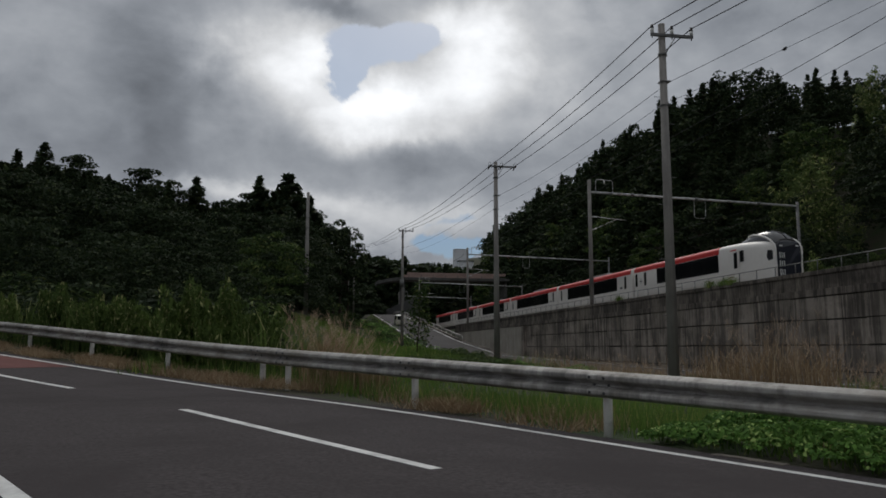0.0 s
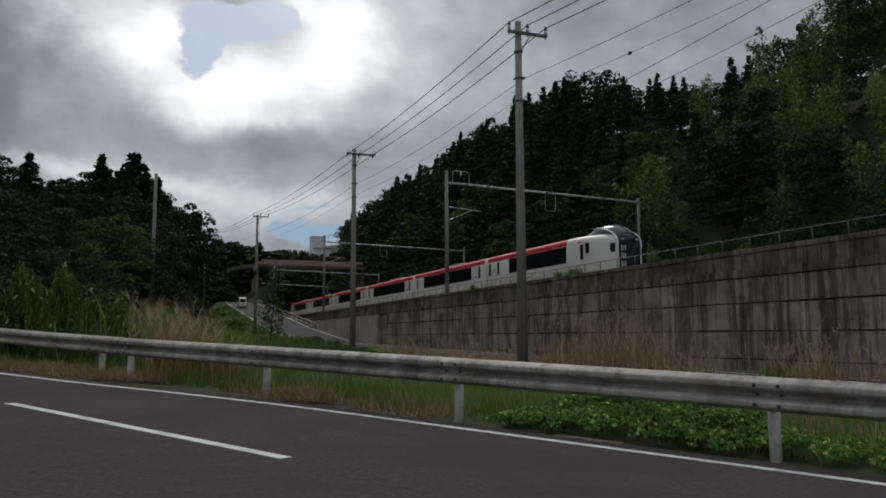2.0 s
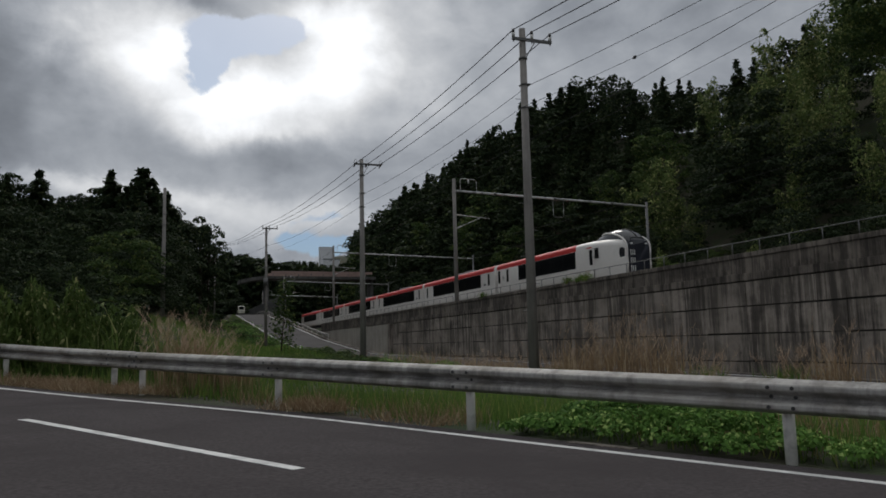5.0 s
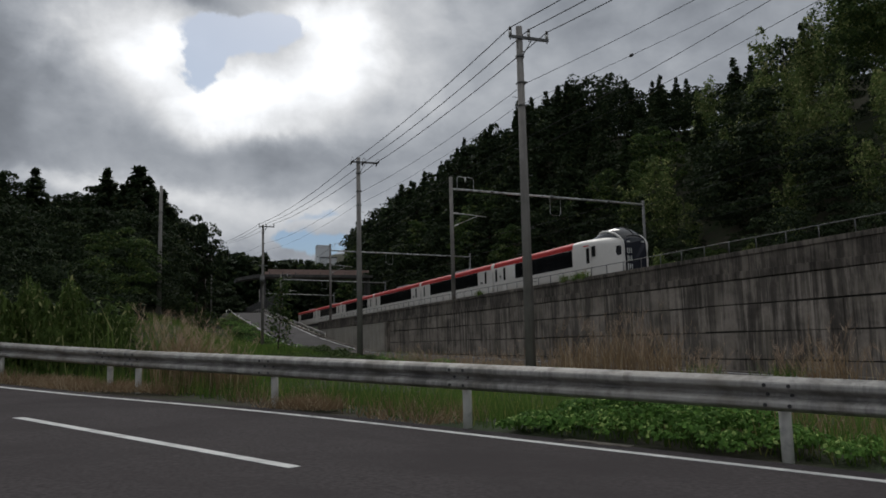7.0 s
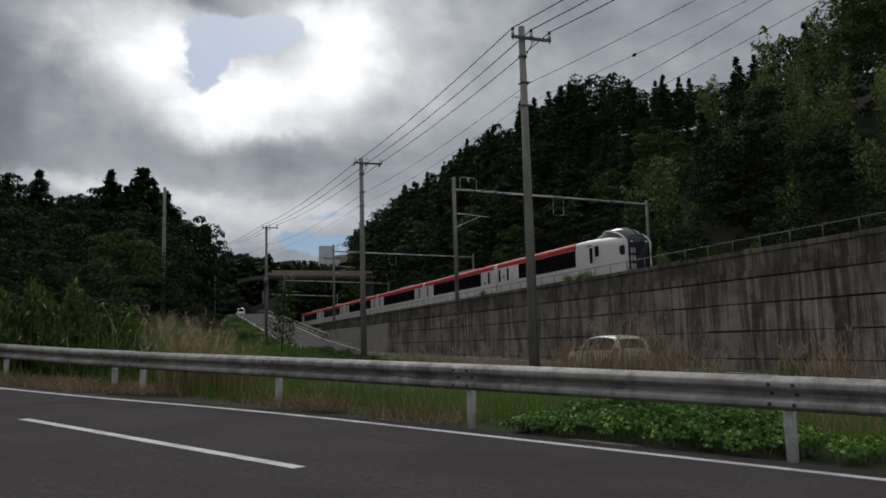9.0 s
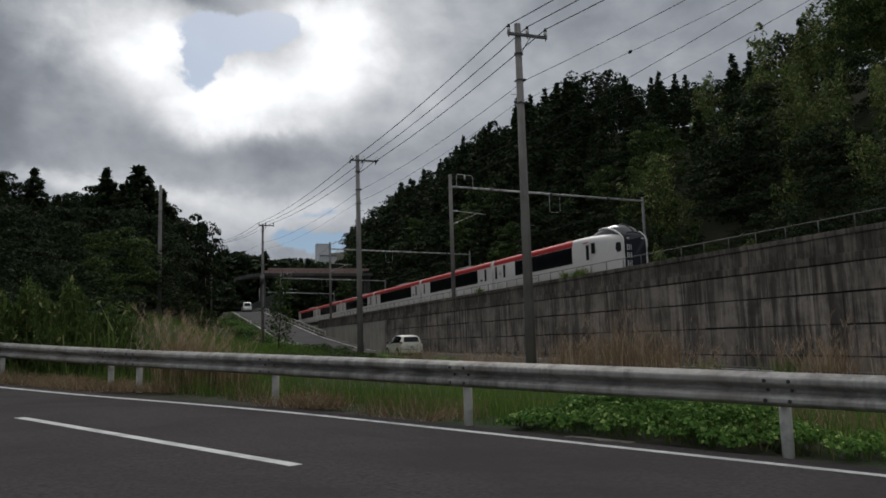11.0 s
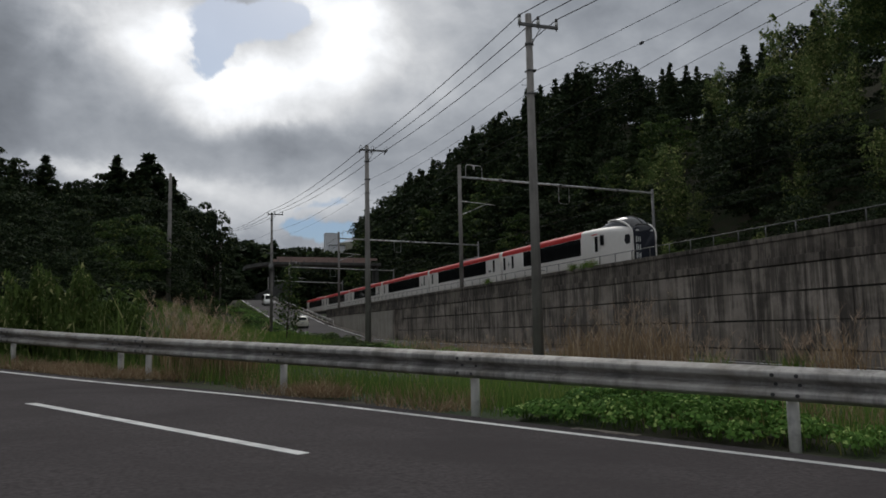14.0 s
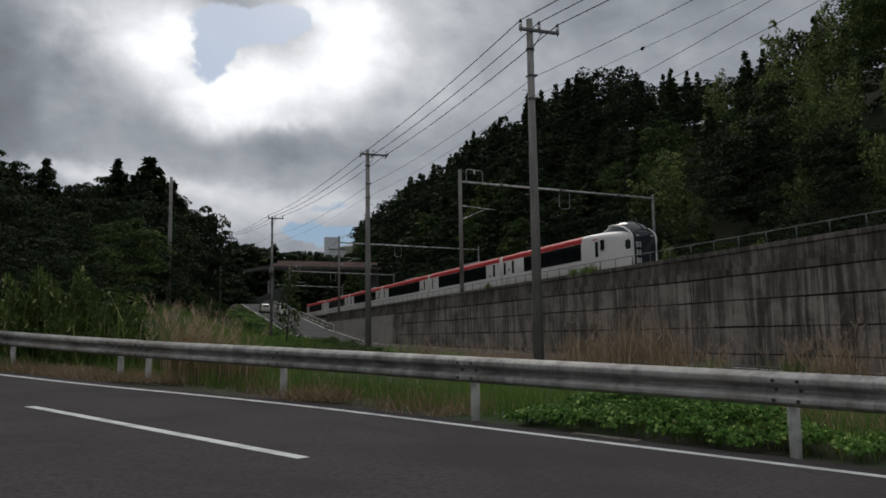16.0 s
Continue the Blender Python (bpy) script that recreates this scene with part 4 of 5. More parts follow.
def build_portal():
    """The grey sound wall beside the tracks under the bridge."""
    f = thing("fence", "dark grey panel fence beside the far tracks", "fence")
    for k, y in enumerate(np.arange(150, 230, 3.0)):
        part("panel", box_bm(22.6, 22.7, y + 0.05, y + 2.95, 8.3, 11.6, 0.0), M["under"], f)
        part("post", box_bm(22.55, 22.75, y - 0.07, y + 0.07, 4.0, 11.8), M["mast"], f)


build_portal()


def build_far_building():
    b = thing("building", "pale flat-roofed building beyond the woods", "building", m=pose(62.5, 314, 0))
    part("wall", box_bm(-1.3, 3.9, -2, 2, 20, 41.7, 0.05), M["building"], b)
    part("roof", box_bm(-1.4, 4.0, -2.1, 2.1, 41.7, 42.0, 0.02), M["building"], b)
    part("wing", box_bm(-0.1, 6.2, -4, -2, 20, 36.6, 0.05), M["building"], b)
    part("eaves", box_bm(-0.3, 6.4, -4.2, -1.9, 36.6, 36.9, 0.02), M["under"], b)


build_far_building()


# ---- vehicles ----
def vehicle(name, label, category, rows, paint, wheels, glass_sides, front_glass, rear_glass, tail_z, length):
    """rows along the length from the tail: y, half width, underside, belt, roof, half width of the roof."""
    car = thing(name, label, category)
    half = length / 2

    def ring(y, w, zb, zt, zr, wr):
        left = [(-w * 0.86, y, zb), (-w, y, zb + 0.14), (-w * 1.0, y, (zb + zt) / 2 + 0.05), (-w * 0.985, y, zt), (-(wr + 0.02), y, zr - 0.07), (-wr * 0.86, y, zr - 0.012), (0 - wr * 0.45, y, zr)]
        return [(p[0], p[1] - half, p[2]) for p in left] + [(-p[0], p[1] - half, p[2]) for p in reversed(left)]
    rings = [ring(*r) for r in rows]
    body = part("body", mesh_from("body", *loft(rings), paint, True), None, car)

    def pane(corners, push, nm="window"):
        c = [Vector(p) for p in corners]
        n = (c[1] - c[0]).cross(c[3] - c[0]).normalized() * push
        mid = sum(c, Vector()) / 4
        c = [mid + (p - mid) * 0.94 for p in c]
        v = [p + n for p in c] + [p - n * 0.5 for p in c]
        part(nm, mesh_from(nm, v, [(0, 1, 2, 3), (7, 6, 5, 4), (0, 4, 5, 1), (1, 5, 6, 2), (2, 6, 7, 3), (3, 7, 4, 0)], M["glass_dark"]), None, body, "dark glass")
    for i in glass_sides:
        a, b = rings[i], rings[i + 1]
        pane((a[3], b[3], b[4], a[4]), -0.014)
        pane((a[10], b[10], b[9], a[9]), 0.014)
    for i, nm in ((front_glass, "windscreen"), (rear_glass, "rear_window")):
        a, b = rings[i], rings[i + 1]
        pane((a[5], b[5], b[8], a[8]), -0.014, nm)
    for y in wheels:
        for s in (-1, 1):
            part("wheel_arch", tube_bm((s * 0.60, y - half, 0.32), (s * 0.853 * rows[4][1] / 0.85, y - half, 0.32), 0.37, seg=24), M["under"], car)
            w = part("wheel", tube_bm((s * 0.62, y - half, 0.30), (s * 0.862 * rows[4][1] / 0.85, y - half, 0.30), 0.30, seg=24), M["tyre"], car)
            part("rim", tube_bm((s * 0.70, y - half, 0.30), (s * 0.868 * rows[4][1] / 0.85, y - half, 0.30), 0.19, seg=16), M["rim"], w)
    for s in (-1, 1):
        part("tail_lamp", box_bm(s * 0.715 - 0.085, s * 0.715 + 0.085, -half + 0.04, -half + 0.40, tail_z - 0.05, tail_z + 0.20, 0.06), M["lamp_red"], car, "red tail lamp")
        for hy in (-0.25, 0.75):
            part("door_handle", box_bm(s * 0.855 - 0.015, s * 0.855 + 0.015, hy - 0.10, hy + 0.10, 0.80, 0.83, 0.008), M["under"], car)
        part("headlight", box_bm(s * 0.58 - 0.13, s * 0.58 + 0.13, half - 0.16, half - 0.01, 0.58, 0.76, 0.03), M["lamp_clear"], car)
        part("mirror", box_bm(s * 0.90 - 0.06, s * 0.90 + 0.06, half - 1.12, half - 1.02, 0.92, 1.04, 0.03), M["glass_dark"], car)
    plate = part("number_plate", box_bm(-0.17, 0.17, -half - 0.022, -half - 0.004, 0.62, 0.78), M["plate"], car, "pale number plate")
    part("plate_bar", box_bm(-0.12, 0.12, -half - 0.026, -half - 0.02, 0.67, 0.73), M["bar"], plate)
    part("number_plate", box_bm(-0.17, 0.17, half + 0.004, half + 0.022, 0.42, 0.58), M["plate"], car, "pale number plate")
    part("bumper", box_bm(-0.72, 0.72, -half - 0.02, -half + 0.1, 0.30, 0.52, 0.03), paint, car)
    part("bumper_seam", box_bm(-0.70, 0.70, -half - 0.024, -half - 0.01, 0.525, 0.54), M["under"], car)
    part("wiper", tube_bm((-0.02, -half + 0.05, 1.02), (0.28, -half + 0.14, 1.16), 0.012, seg=6), M["under"], car)
    part("aerial", tube_bm((0, -half + 0.75, tail_z + 0.64), (0, -half + 0.62, tail_z + 0.80), 0.012, seg=6), M["under"], car)
    part("underside", box_bm(-0.68, 0.68, -half + 0.25, half - 0.25, 0.16, 0.3, 0.02), M["under"], car)
    return car


HATCH = [(0.0, 0.72, 0.36, 0.62, 0.78, 0.66), (0.05, 0.80, 0.30, 0.94, 1.03, 0.70), (0.30, 0.83, 0.24, 0.98, 1.40, 0.60), (0.62, 0.84, 0.22, 0.98, 1.49, 0.59), (1.25, 0.85, 0.2, 0.96, 1.525, 0.58), (1.95, 0.85, 0.2, 0.93, 1.50, 0.57),
         (2.45, 0.85, 0.2, 0.91, 1.39, 0.58), (3.30, 0.83, 0.2, 0.88, 0.985, 0.64), (3.62, 0.80, 0.22, 0.74, 0.84, 0.62), (3.84, 0.72, 0.25, 0.58, 0.68, 0.56), (3.9, 0.64, 0.32, 0.48, 0.56, 0.5)]
VAN = [(0.0, 0.66, 0.36, 0.80, 0.92, 0.62), (0.04, 0.72, 0.28, 0.98, 1.05, 0.66), (0.12, 0.73, 0.24, 1.0, 1.74, 0.60), (0.4, 0.735, 0.22, 1.0, 1.83, 0.61), (1.2, 0.735, 0.2, 1.0, 1.86, 0.62), (2.1, 0.735, 0.2, 0.98, 1.85, 0.61),
       (2.55, 0.735, 0.2, 0.97, 1.74, 0.60), (3.0, 0.73, 0.2, 0.95, 1.04, 0.66), (3.25, 0.72, 0.22, 0.78, 0.90, 0.64), (3.36, 0.68, 0.26, 0.6, 0.72, 0.6), (3.4, 0.62, 0.32, 0.5, 0.58, 0.55)]
hatchback = vehicle("hatchback_car", "pale cream white hatchback car with dark rear glass", "car", HATCH, M["car_silver"], (0.72, 3.12), (2, 3, 4, 5, 6), 6, 1, 0.86, 3.9)
small_van = vehicle("small_van", "small pale van seen from behind on the climb", "van", VAN, M["car_silver"], (0.6, 2.85), (2, 3, 4, 5, 6), 6, 1, 0.9, 3.4)
white_van = vehicle("minivan", "white minivan coming down the climbing road", "van", VAN, M["car_white"], (0.6, 2.85), (2, 3, 4, 5, 6), 6, 1, 0.9, 3.4)
white_van.scale = (1.18, 1.25, 1.08)


# ---- plants ----
RNG = np.random.default_rng(7)


def leaves(centres, normals, size, rng, jitter=0.6, long=1.5):
    """A leaf-shaped quad at each centre, roughly facing its normal."""
    n = len(centres)
    nor = normals + rng.normal(0, jitter, (n, 3))
    nor /= np.linalg.norm(nor, axis=1, keepdims=True) + 1e-9
    t = np.cross(nor, rng.normal(0, 1, (n, 3)))
    t /= np.linalg.norm(t, axis=1, keepdims=True) + 1e-9
    b = np.cross(nor, t)
    s = (size * rng.uniform(0.6, 1.35, n))[:, None]
    t, b = t * s * long * 0.5, b * s * 0.5
    bend = nor * s * 0.12
    return np.stack([centres - t, centres - b * 0.9 + bend, centres + t, centres + b * 0.9 + bend], 1)


def sphere_dirs(n, rng):
    v = rng.normal(0, 1, (n, 3))
    return v / np.linalg.norm(v, axis=1, keepdims=True)


def broad_crown(seed, n=3200, size=0.215):
    """Unit tree 10 m high: a crown of many uneven clumps."""
    rng = np.random.default_rng(seed)
    C, N = [], []
    k = 34
    for i in range(k):
        h = rng.uniform(2.2, 9.3)
        reach = 2.9 * math.sin(math.pi * min(1, (h - 0.6) / 9.4)) ** 0.7
        a = rng.uniform(0, 2 * math.pi)
        r = reach * math.sqrt(rng.uniform(0.1, 1.0))
        c = np.array([r * math.cos(a), r * math.sin(a), h])
        rad = rng.uniform(0.7, 1.5) * (1.0 if h < 8 else 0.7)
        d = sphere_dirs(n // k, rng)
        d[:, 2] = np.abs(d[:, 2]) * 0.9 - 0.25
        C.append(c + d * rad * np.array([1, 1, 0.75]) * rng.uniform(0.75, 1.05, (len(d), 1)))
        N.append(d + np.array([0, 0, 0.5]))
    return leaves(np.concatenate(C), np.concatenate(N), size, rng)


def cedar_crown(seed, n=2800, size=0.24):
    """Unit tree 10 m high: a narrow cone of drooping sprays in uneven tiers."""
    rng = np.random.default_rng(seed)
    C, N = [], []
    for i in range(190):
        u = rng.uniform(0, 1) ** 0.95
        h = 1.4 + 8.5 * u
        reach = 2.15 * (1 - u) ** 0.80 * rng.uniform(0.78, 1.1) + 0.06
        a = rng.uniform(0, 2 * math.pi)
        m = max(3, int(n / 190 * (0.5 + reach / 1.6)))
        s = rng.uniform(0.15, 1.0, m)
        wide = 0.34 * reach + 0.12
        x = s * reach
        side = rng.normal(0, 1, m) * wide * (1.1 - s * 0.6) * 0.6
        C.append(np.stack([x * math.cos(a) - side * math.sin(a), x * math.sin(a) + side * math.cos(a), h + 0.25 * s - 0.5 * s * s * reach * 0.7 + rng.normal(0, 0.14, m)], 1))
        N.append(np.tile([0.55 * math.cos(a), 0.55 * math.sin(a), 0.7], (m, 1)))
    C.append(np.stack([rng.normal(0, 0.07, 14), rng.normal(0, 0.07, 14), np.linspace(9.1, 10.1, 14)], 1))
    N.append(sphere_dirs(14, rng))
    return leaves(np.concatenate(C), np.concatenate(N), size * 0.85, rng, 0.5, 1.9)


def plume_crown(seed, n=2000, size=0.21):
    """Unit stand 10 m high: several leaning bamboo plumes."""
    rng = np.random.default_rng(seed)
    C, N = [], []
    stems = 7
    for i in range(stems):
        a = rng.uniform(0, 2 * math.pi)
        lean = rng.uniform(0.3, 1.5)
        x0, y0 = rng.uniform(-1.5, 1.5, 2)
        top = rng.uniform(7.5, 10.2)
        m = n // stems
        u = rng.uniform(0.25, 1.0, m)
        r = 0.95 * np.sin(np.pi * np.clip((u - 0.12) / 0.95, 0, 1)) ** 0.8 + 0.12
        d = sphere_dirs(m, rng) * r[:, None] * rng.uniform(0.5, 1.0, (m, 1))
        C.append(np.stack([x0 + lean * u ** 2.2 * math.cos(a), y0 + lean * u ** 2.2 * math.sin(a), top * u - 0.5 * (u > 0.93)], 1) + d * np.array([1, 1, 0.7]))
        N.append(d + np.array([0, 0, 0.6]))
    return leaves(np.concatenate(C), np.concatenate(N), size, rng, 0.6, 2.2)


def shrub_crown(seed, n=1100, size=0.14):
    """Unit shrub 2 m high."""
    rng = np.random.default_rng(seed)
    C, N = [], []
    for i in range(11):
        c = np.array([*rng.normal(0, 0.75, 2), rng.uniform(0.2, 1.5)])
        d = sphere_dirs(n // 11, rng)
        d[:, 2] = np.abs(d[:, 2]) - 0.2
        C.append(c + d * rng.uniform(0.35, 0.7))
        N.append(d + np.array([0, 0, 0.5]))
    return leaves(np.concatenate(C), np.concatenate(N), size, rng)


def trunk_mesh(seed, h, r, limbs):
    rng = random.Random(seed)
    bm = bmesh.new()
    x = y = 0.0
    z = -0.4
    for k in range(4):
        nx, ny, nz = x + rng.uniform(-0.12, 0.12), y + rng.uniform(-0.12, 0.12), z + h / 4
        tube_bm((x, y, z), (nx, ny, nz), r * (1 - k * 0.22), r * (1 - (k + 1) * 0.22), 8, bm, False)
        x, y, z = nx, ny, nz
    for k in range(limbs):
        zz = h * rng.uniform(0.35, 0.85)
        a = rng.uniform(0, 6.28)
        tube_bm((0, 0, zz), (math.cos(a) * 1.7, math.sin(a) * 1.7, zz + rng.uniform(0.4, 1.5)), r * 0.35, r * 0.1, 6, bm, False)
    me = bpy.data.meshes.new("trunk")
    bm.to_mesh(me)
    bm.free()
    me.materials.append(M["bark"])
    return me


KINDS = {}
for kind, fn, mat, count, limbs in (("broad", broad_crown, "leaf_dark", 4, 6), ("green", broad_crown, "leaf_mid", 3, 6), ("cedar", cedar_crown, "leaf_cedar", 4, 0), ("bamboo", plume_crown, "leaf_bamboo", 4, 3)):
    KINDS[kind] = []
    for i in range(count):
        V = fn(100 + 17 * i + len(kind))
        KINDS[kind].append((V, quads_mesh("crown", V, M[mat]), trunk_mesh(i, 8.5, 0.22, limbs)))
SHRUBS = [shrub_crown(300 + i) for i in range(4)]

TREE_TEXT = {"broad": ("dark evergreen broadleaf tree on the wooded slope", "tree"), "green": ("mid-green broadleaf tree on the wooded slope", "tree"),
             "cedar": ("dark conical cedar tree on the wooded ridge", "cedar tree"), "bamboo": ("yellow-green leaning bamboo stand on the slope", "bamboo")}
BULK = {"broad": [], "green": [], "cedar": [], "bamboo": []}


def plant_tree(kind, x, y, h, single, wide=1.0):
    V, crown, trunk = KINDS[kind][int(RNG.integers(len(KINDS[kind])))]
    z = ground_z(x, y) - 0.2
    s = h / 10.0
    turn = RNG.uniform(0, 360)
    w = s * wide * RNG.uniform(0.9, 1.15)
    if single:
        label, cat = TREE_TEXT[kind]
        ob = thing({"broad": "broadleaf_tree", "green": "broadleaf_tree", "cedar": "cedar_tree", "bamboo": "bamboo_stand"}[kind], label, cat, "trees of the woods", m=pose(x, y, z, 0, 0, turn))
        ob.scale = (w, w, s)
        part("trunk", trunk, None, ob)
        part("crown", crown, None, ob)
    else:
        a = radians(turn)
        R = np.array([[math.cos(a) * w, -math.sin(a) * w, 0], [math.sin(a) * w, math.cos(a) * w, 0], [0, 0, s]])
        far = math.hypot(x, y)
        skip = 1 if far < 95 else (2 if far < 135 else (3 if far < 180 else 6))
        c = (V[:, 0] + V[:, 2]) / 2
        t, b = V[:, 2] - c, V[:, 3] - c
        V = np.stack([c - b - t * 0.45, c + b - t * 0.45, c + t], 1)
        if skip > 1:
            V = V[int(RNG.integers(skip))::skip]
            mid = V.mean(1, keepdims=True)
            V = mid + (V - mid) * math.sqrt(skip)
        BULK[kind].append(V @ R.T + np.array([x, y, z]))


def woods():
    # right slope above the railway
    for gy in np.arange(14, 330, 4.1):
        for gx in np.arange(48.5, 86, 4.0):
            x, y = gx + RNG.uniform(-1.3, 1.3), gy + RNG.uniform(-1.3, 1.3)
            if x / y > 1.32:
                continue
            front = gx < 56
            r = RNG.random()
            if y < 85 + 10 * math.sin(x):
                # less bamboo low down: dark broadleaf stands in for the shade under the canopy
                kind = "bamboo" if r < (0.66 if gx > 60 else 0.36) else ("green" if r > 0.9 else "broad")
            elif gx > 64:
                kind = "cedar" if r < 0.5 else "broad"
            else:
                kind = "cedar" if r < 0.35 else ("broad" if r < 0.86 else ("green" if r < 0.95 else "bamboo"))
            h = RNG.uniform(8.0, 13.5) if not front else RNG.uniform(4.0, 9.0)
            if kind == "bamboo":
                h *= RNG.uniform(0.65, 1.35) * (0.93 if gx > 60 else 1.0)
            elif kind == "cedar":
                h *= RNG.uniform(0.9, 1.15)
            h *= 1.0 + 0.12 * float(sstep(y, 118, 135)) - (0.20 if 78 < y < 120 and gx > 62 else 0.0)
            ridge = 70 < gx < 84
            if x / y < 0.24 and y > 170:
                h = min(h, 1.2 + 0.108 * y - ground_z(x, y))
                if h < 2.5:
                    continue
            plant_tree(kind, x, y, h, single=(ridge and RNG.random() < 0.16), wide=0.82 if kind == "bamboo" else 1.12)
    # left hill
    for gy in np.arange(42, 175, 3.6):
        for gx in np.arange(-75, 10.5, 3.6):
            x, y = gx + RNG.uniform(-1.4, 1.4), gy + RNG.uniform(-1.4, 1.4)
            if x < -0.37 * y - 4 or x > 0.052 * y - 3.2:
                continue
            if y < 60 and x > -2:
                continue
            r = RNG.random()
            kind = "cedar" if (r < 0.72 and y > 72) else ("green" if r > 0.97 else "broad")
            h = RNG.uniform(7.0, 10.5) if y > 62 else RNG.uniform(3.5, 6.5)
            far = math.hypot(x, y)
            limit = 1.2 + far * (0.176 + 0.035 * float(sstep(-x / y, 0.12, 0.30))) - ground_z(x, y)
            if limit > 2.5:
                plant_tree(kind, x, y, min(h, limit), False, wide=1.25 if limit > 6 else 2.0)
    # trees that stand out against the sky on the left ridge: bearing from the camera, distance, height of the tip
    for az, dist, tip, kind, wide in ((-22.0, 104, 25.6, "cedar", 1.5), (-17.5, 104, 26.0, "cedar", 1.6), (-15.2, 106, 25.6, "broad", 1.2), (-11.4, 104, 24.4, "broad", 1.1), (-9.6, 104, 23.6, "broad", 0.9), (-7.7, 102, 22.9, "cedar", 1.8),
                                      (-5.9, 104, 20.8, "broad", 0.9), (-4.4, 103, 22.0, "broad", 0.8), (-3.3, 102, 23.4, "cedar", 1.6), (-2.3, 104, 21.9, "broad", 0.8), (-1.2, 102, 23.8, "cedar", 1.9), (-0.6, 103, 22.2, "broad", 0.9),
                                      (1.2, 118, 21.2, "broad", 0.8), (2.7, 118, 21.8, "broad", 0.75), (0.3, 112, 19.5, "broad", 0.9), (0.8, 120, 20.9, "broad", 0.7), (2.2, 121, 21.6, "broad", 0.7), (3.2, 121, 20.2, "broad", 0.7)):
        a = radians(az)
        x, y = dist * math.sin(a), dist * math.cos(a)
        plant_tree(kind, x, y, tip - ground_z(x, y), True, wide)
    # low trees beside the climbing road's crest
    for k in range(26):
        y = RNG.uniform(165, 196)
        x = RNG.uniform(0.02 * y, 8.2)
        plant_tree("broad" if k % 3 else "cedar", x, y, max(3.0, min(10.0, 1.2 + 0.105 * y - ground_z(x, y))), False, 1.15)
    # rounded trees where the road bends away behind its crest
    for x, y, rise in ((10.5, 205, 0.088), (12.8, 213, 0.084), (14.8, 214, 0.080), (16.6, 215, 0.076), (18.4, 216, 0.069), (20.2, 217, 0.062), (13.5, 218, 0.086)):
        plant_tree("broad", x, y, 1.2 + rise * y - ground_z(x, y), True, 1.35)
    # more cedars that rise above the left canopy
    for k in range(44):
        az = RNG.uniform(-25, 0.5)
        dist = RNG.uniform(78, 112)
        x, y = dist * math.sin(radians(az)), dist * math.cos(radians(az))
        tip = 1.2 + dist * (RNG.uniform(0.165, 0.205) + 0.022 * float(sstep(-az, 9, 20)))
        plant_tree("cedar" if k % 4 else "broad", x, y, max(6.0, tip - ground_z(x, y)), True, 1.2)
    # trees in front of the far building
    for k in range(26):
        y = RNG.uniform(235, 296)
        x = y * RNG.uniform(0.165, 0.238)
        plant_tree("broad" if k % 3 else "cedar", x, y, max(4.0, 1.2 + RNG.uniform(0.096, 0.110) * y - ground_z(x, y)), False, 1.2)
    # trees that close the valley behind the bridge
    for k in range(22):
        y = RNG.uniform(250, 300)
        x = y * RNG.uniform(0.058, 0.138)
        plant_tree("broad" if k % 3 else "cedar", x, y, max(4.0, 1.2 + RNG.uniform(0.110, 0.124) * y - ground_z(x, y)), False, 1.2)
    # woods beyond the bridge and along the far skyline
    for gy in np.arange(196, 420, 6.5):
        for gx in np.arange(-40, 130, 6.0):
            x, y = gx + RNG.uniform(-2.5, 2.5), gy + RNG.uniform(-2.5, 2.5)
            if 22.5 < x < 47 and y < 232 or 12 < x < 23 and y < 245 or (gx > 48 and gy < 325) or (abs(x - 66) < 9 and y < 325):
                continue
            if x < -0.05 * y - 20 or RNG.random() < 0.15:
                continue
            kind = "cedar" if RNG.random() < 0.35 else "broad"
            h = RNG.uniform(7, 12.5)
            if 0.145 < x / y < 0.24:
                h = min(h, 1.2 + (0.105 if y < 330 else 0.112) * y - ground_z(x, y))
            if h > 2.5:
                plant_tree(kind, x, y, h, False, 1.3)
    names = {"broad": "dark evergreen woods covering the slopes", "green": "mid-green broadleaf trees among the woods", "cedar": "dark cedar trees among the woods", "bamboo": "yellow-green bamboo covering the slope"}
    mats = {"broad": "leaf_dark", "green": "leaf_mid", "cedar": "leaf_cedar", "bamboo": "leaf_bamboo"}
    for kind, parts in BULK.items():
        if parts:
            tagged(new("woods_" + kind, quads_mesh("woods_" + kind, np.concatenate(parts), M[mats[kind]])), names[kind], "woods", kind="stuff")


woods()


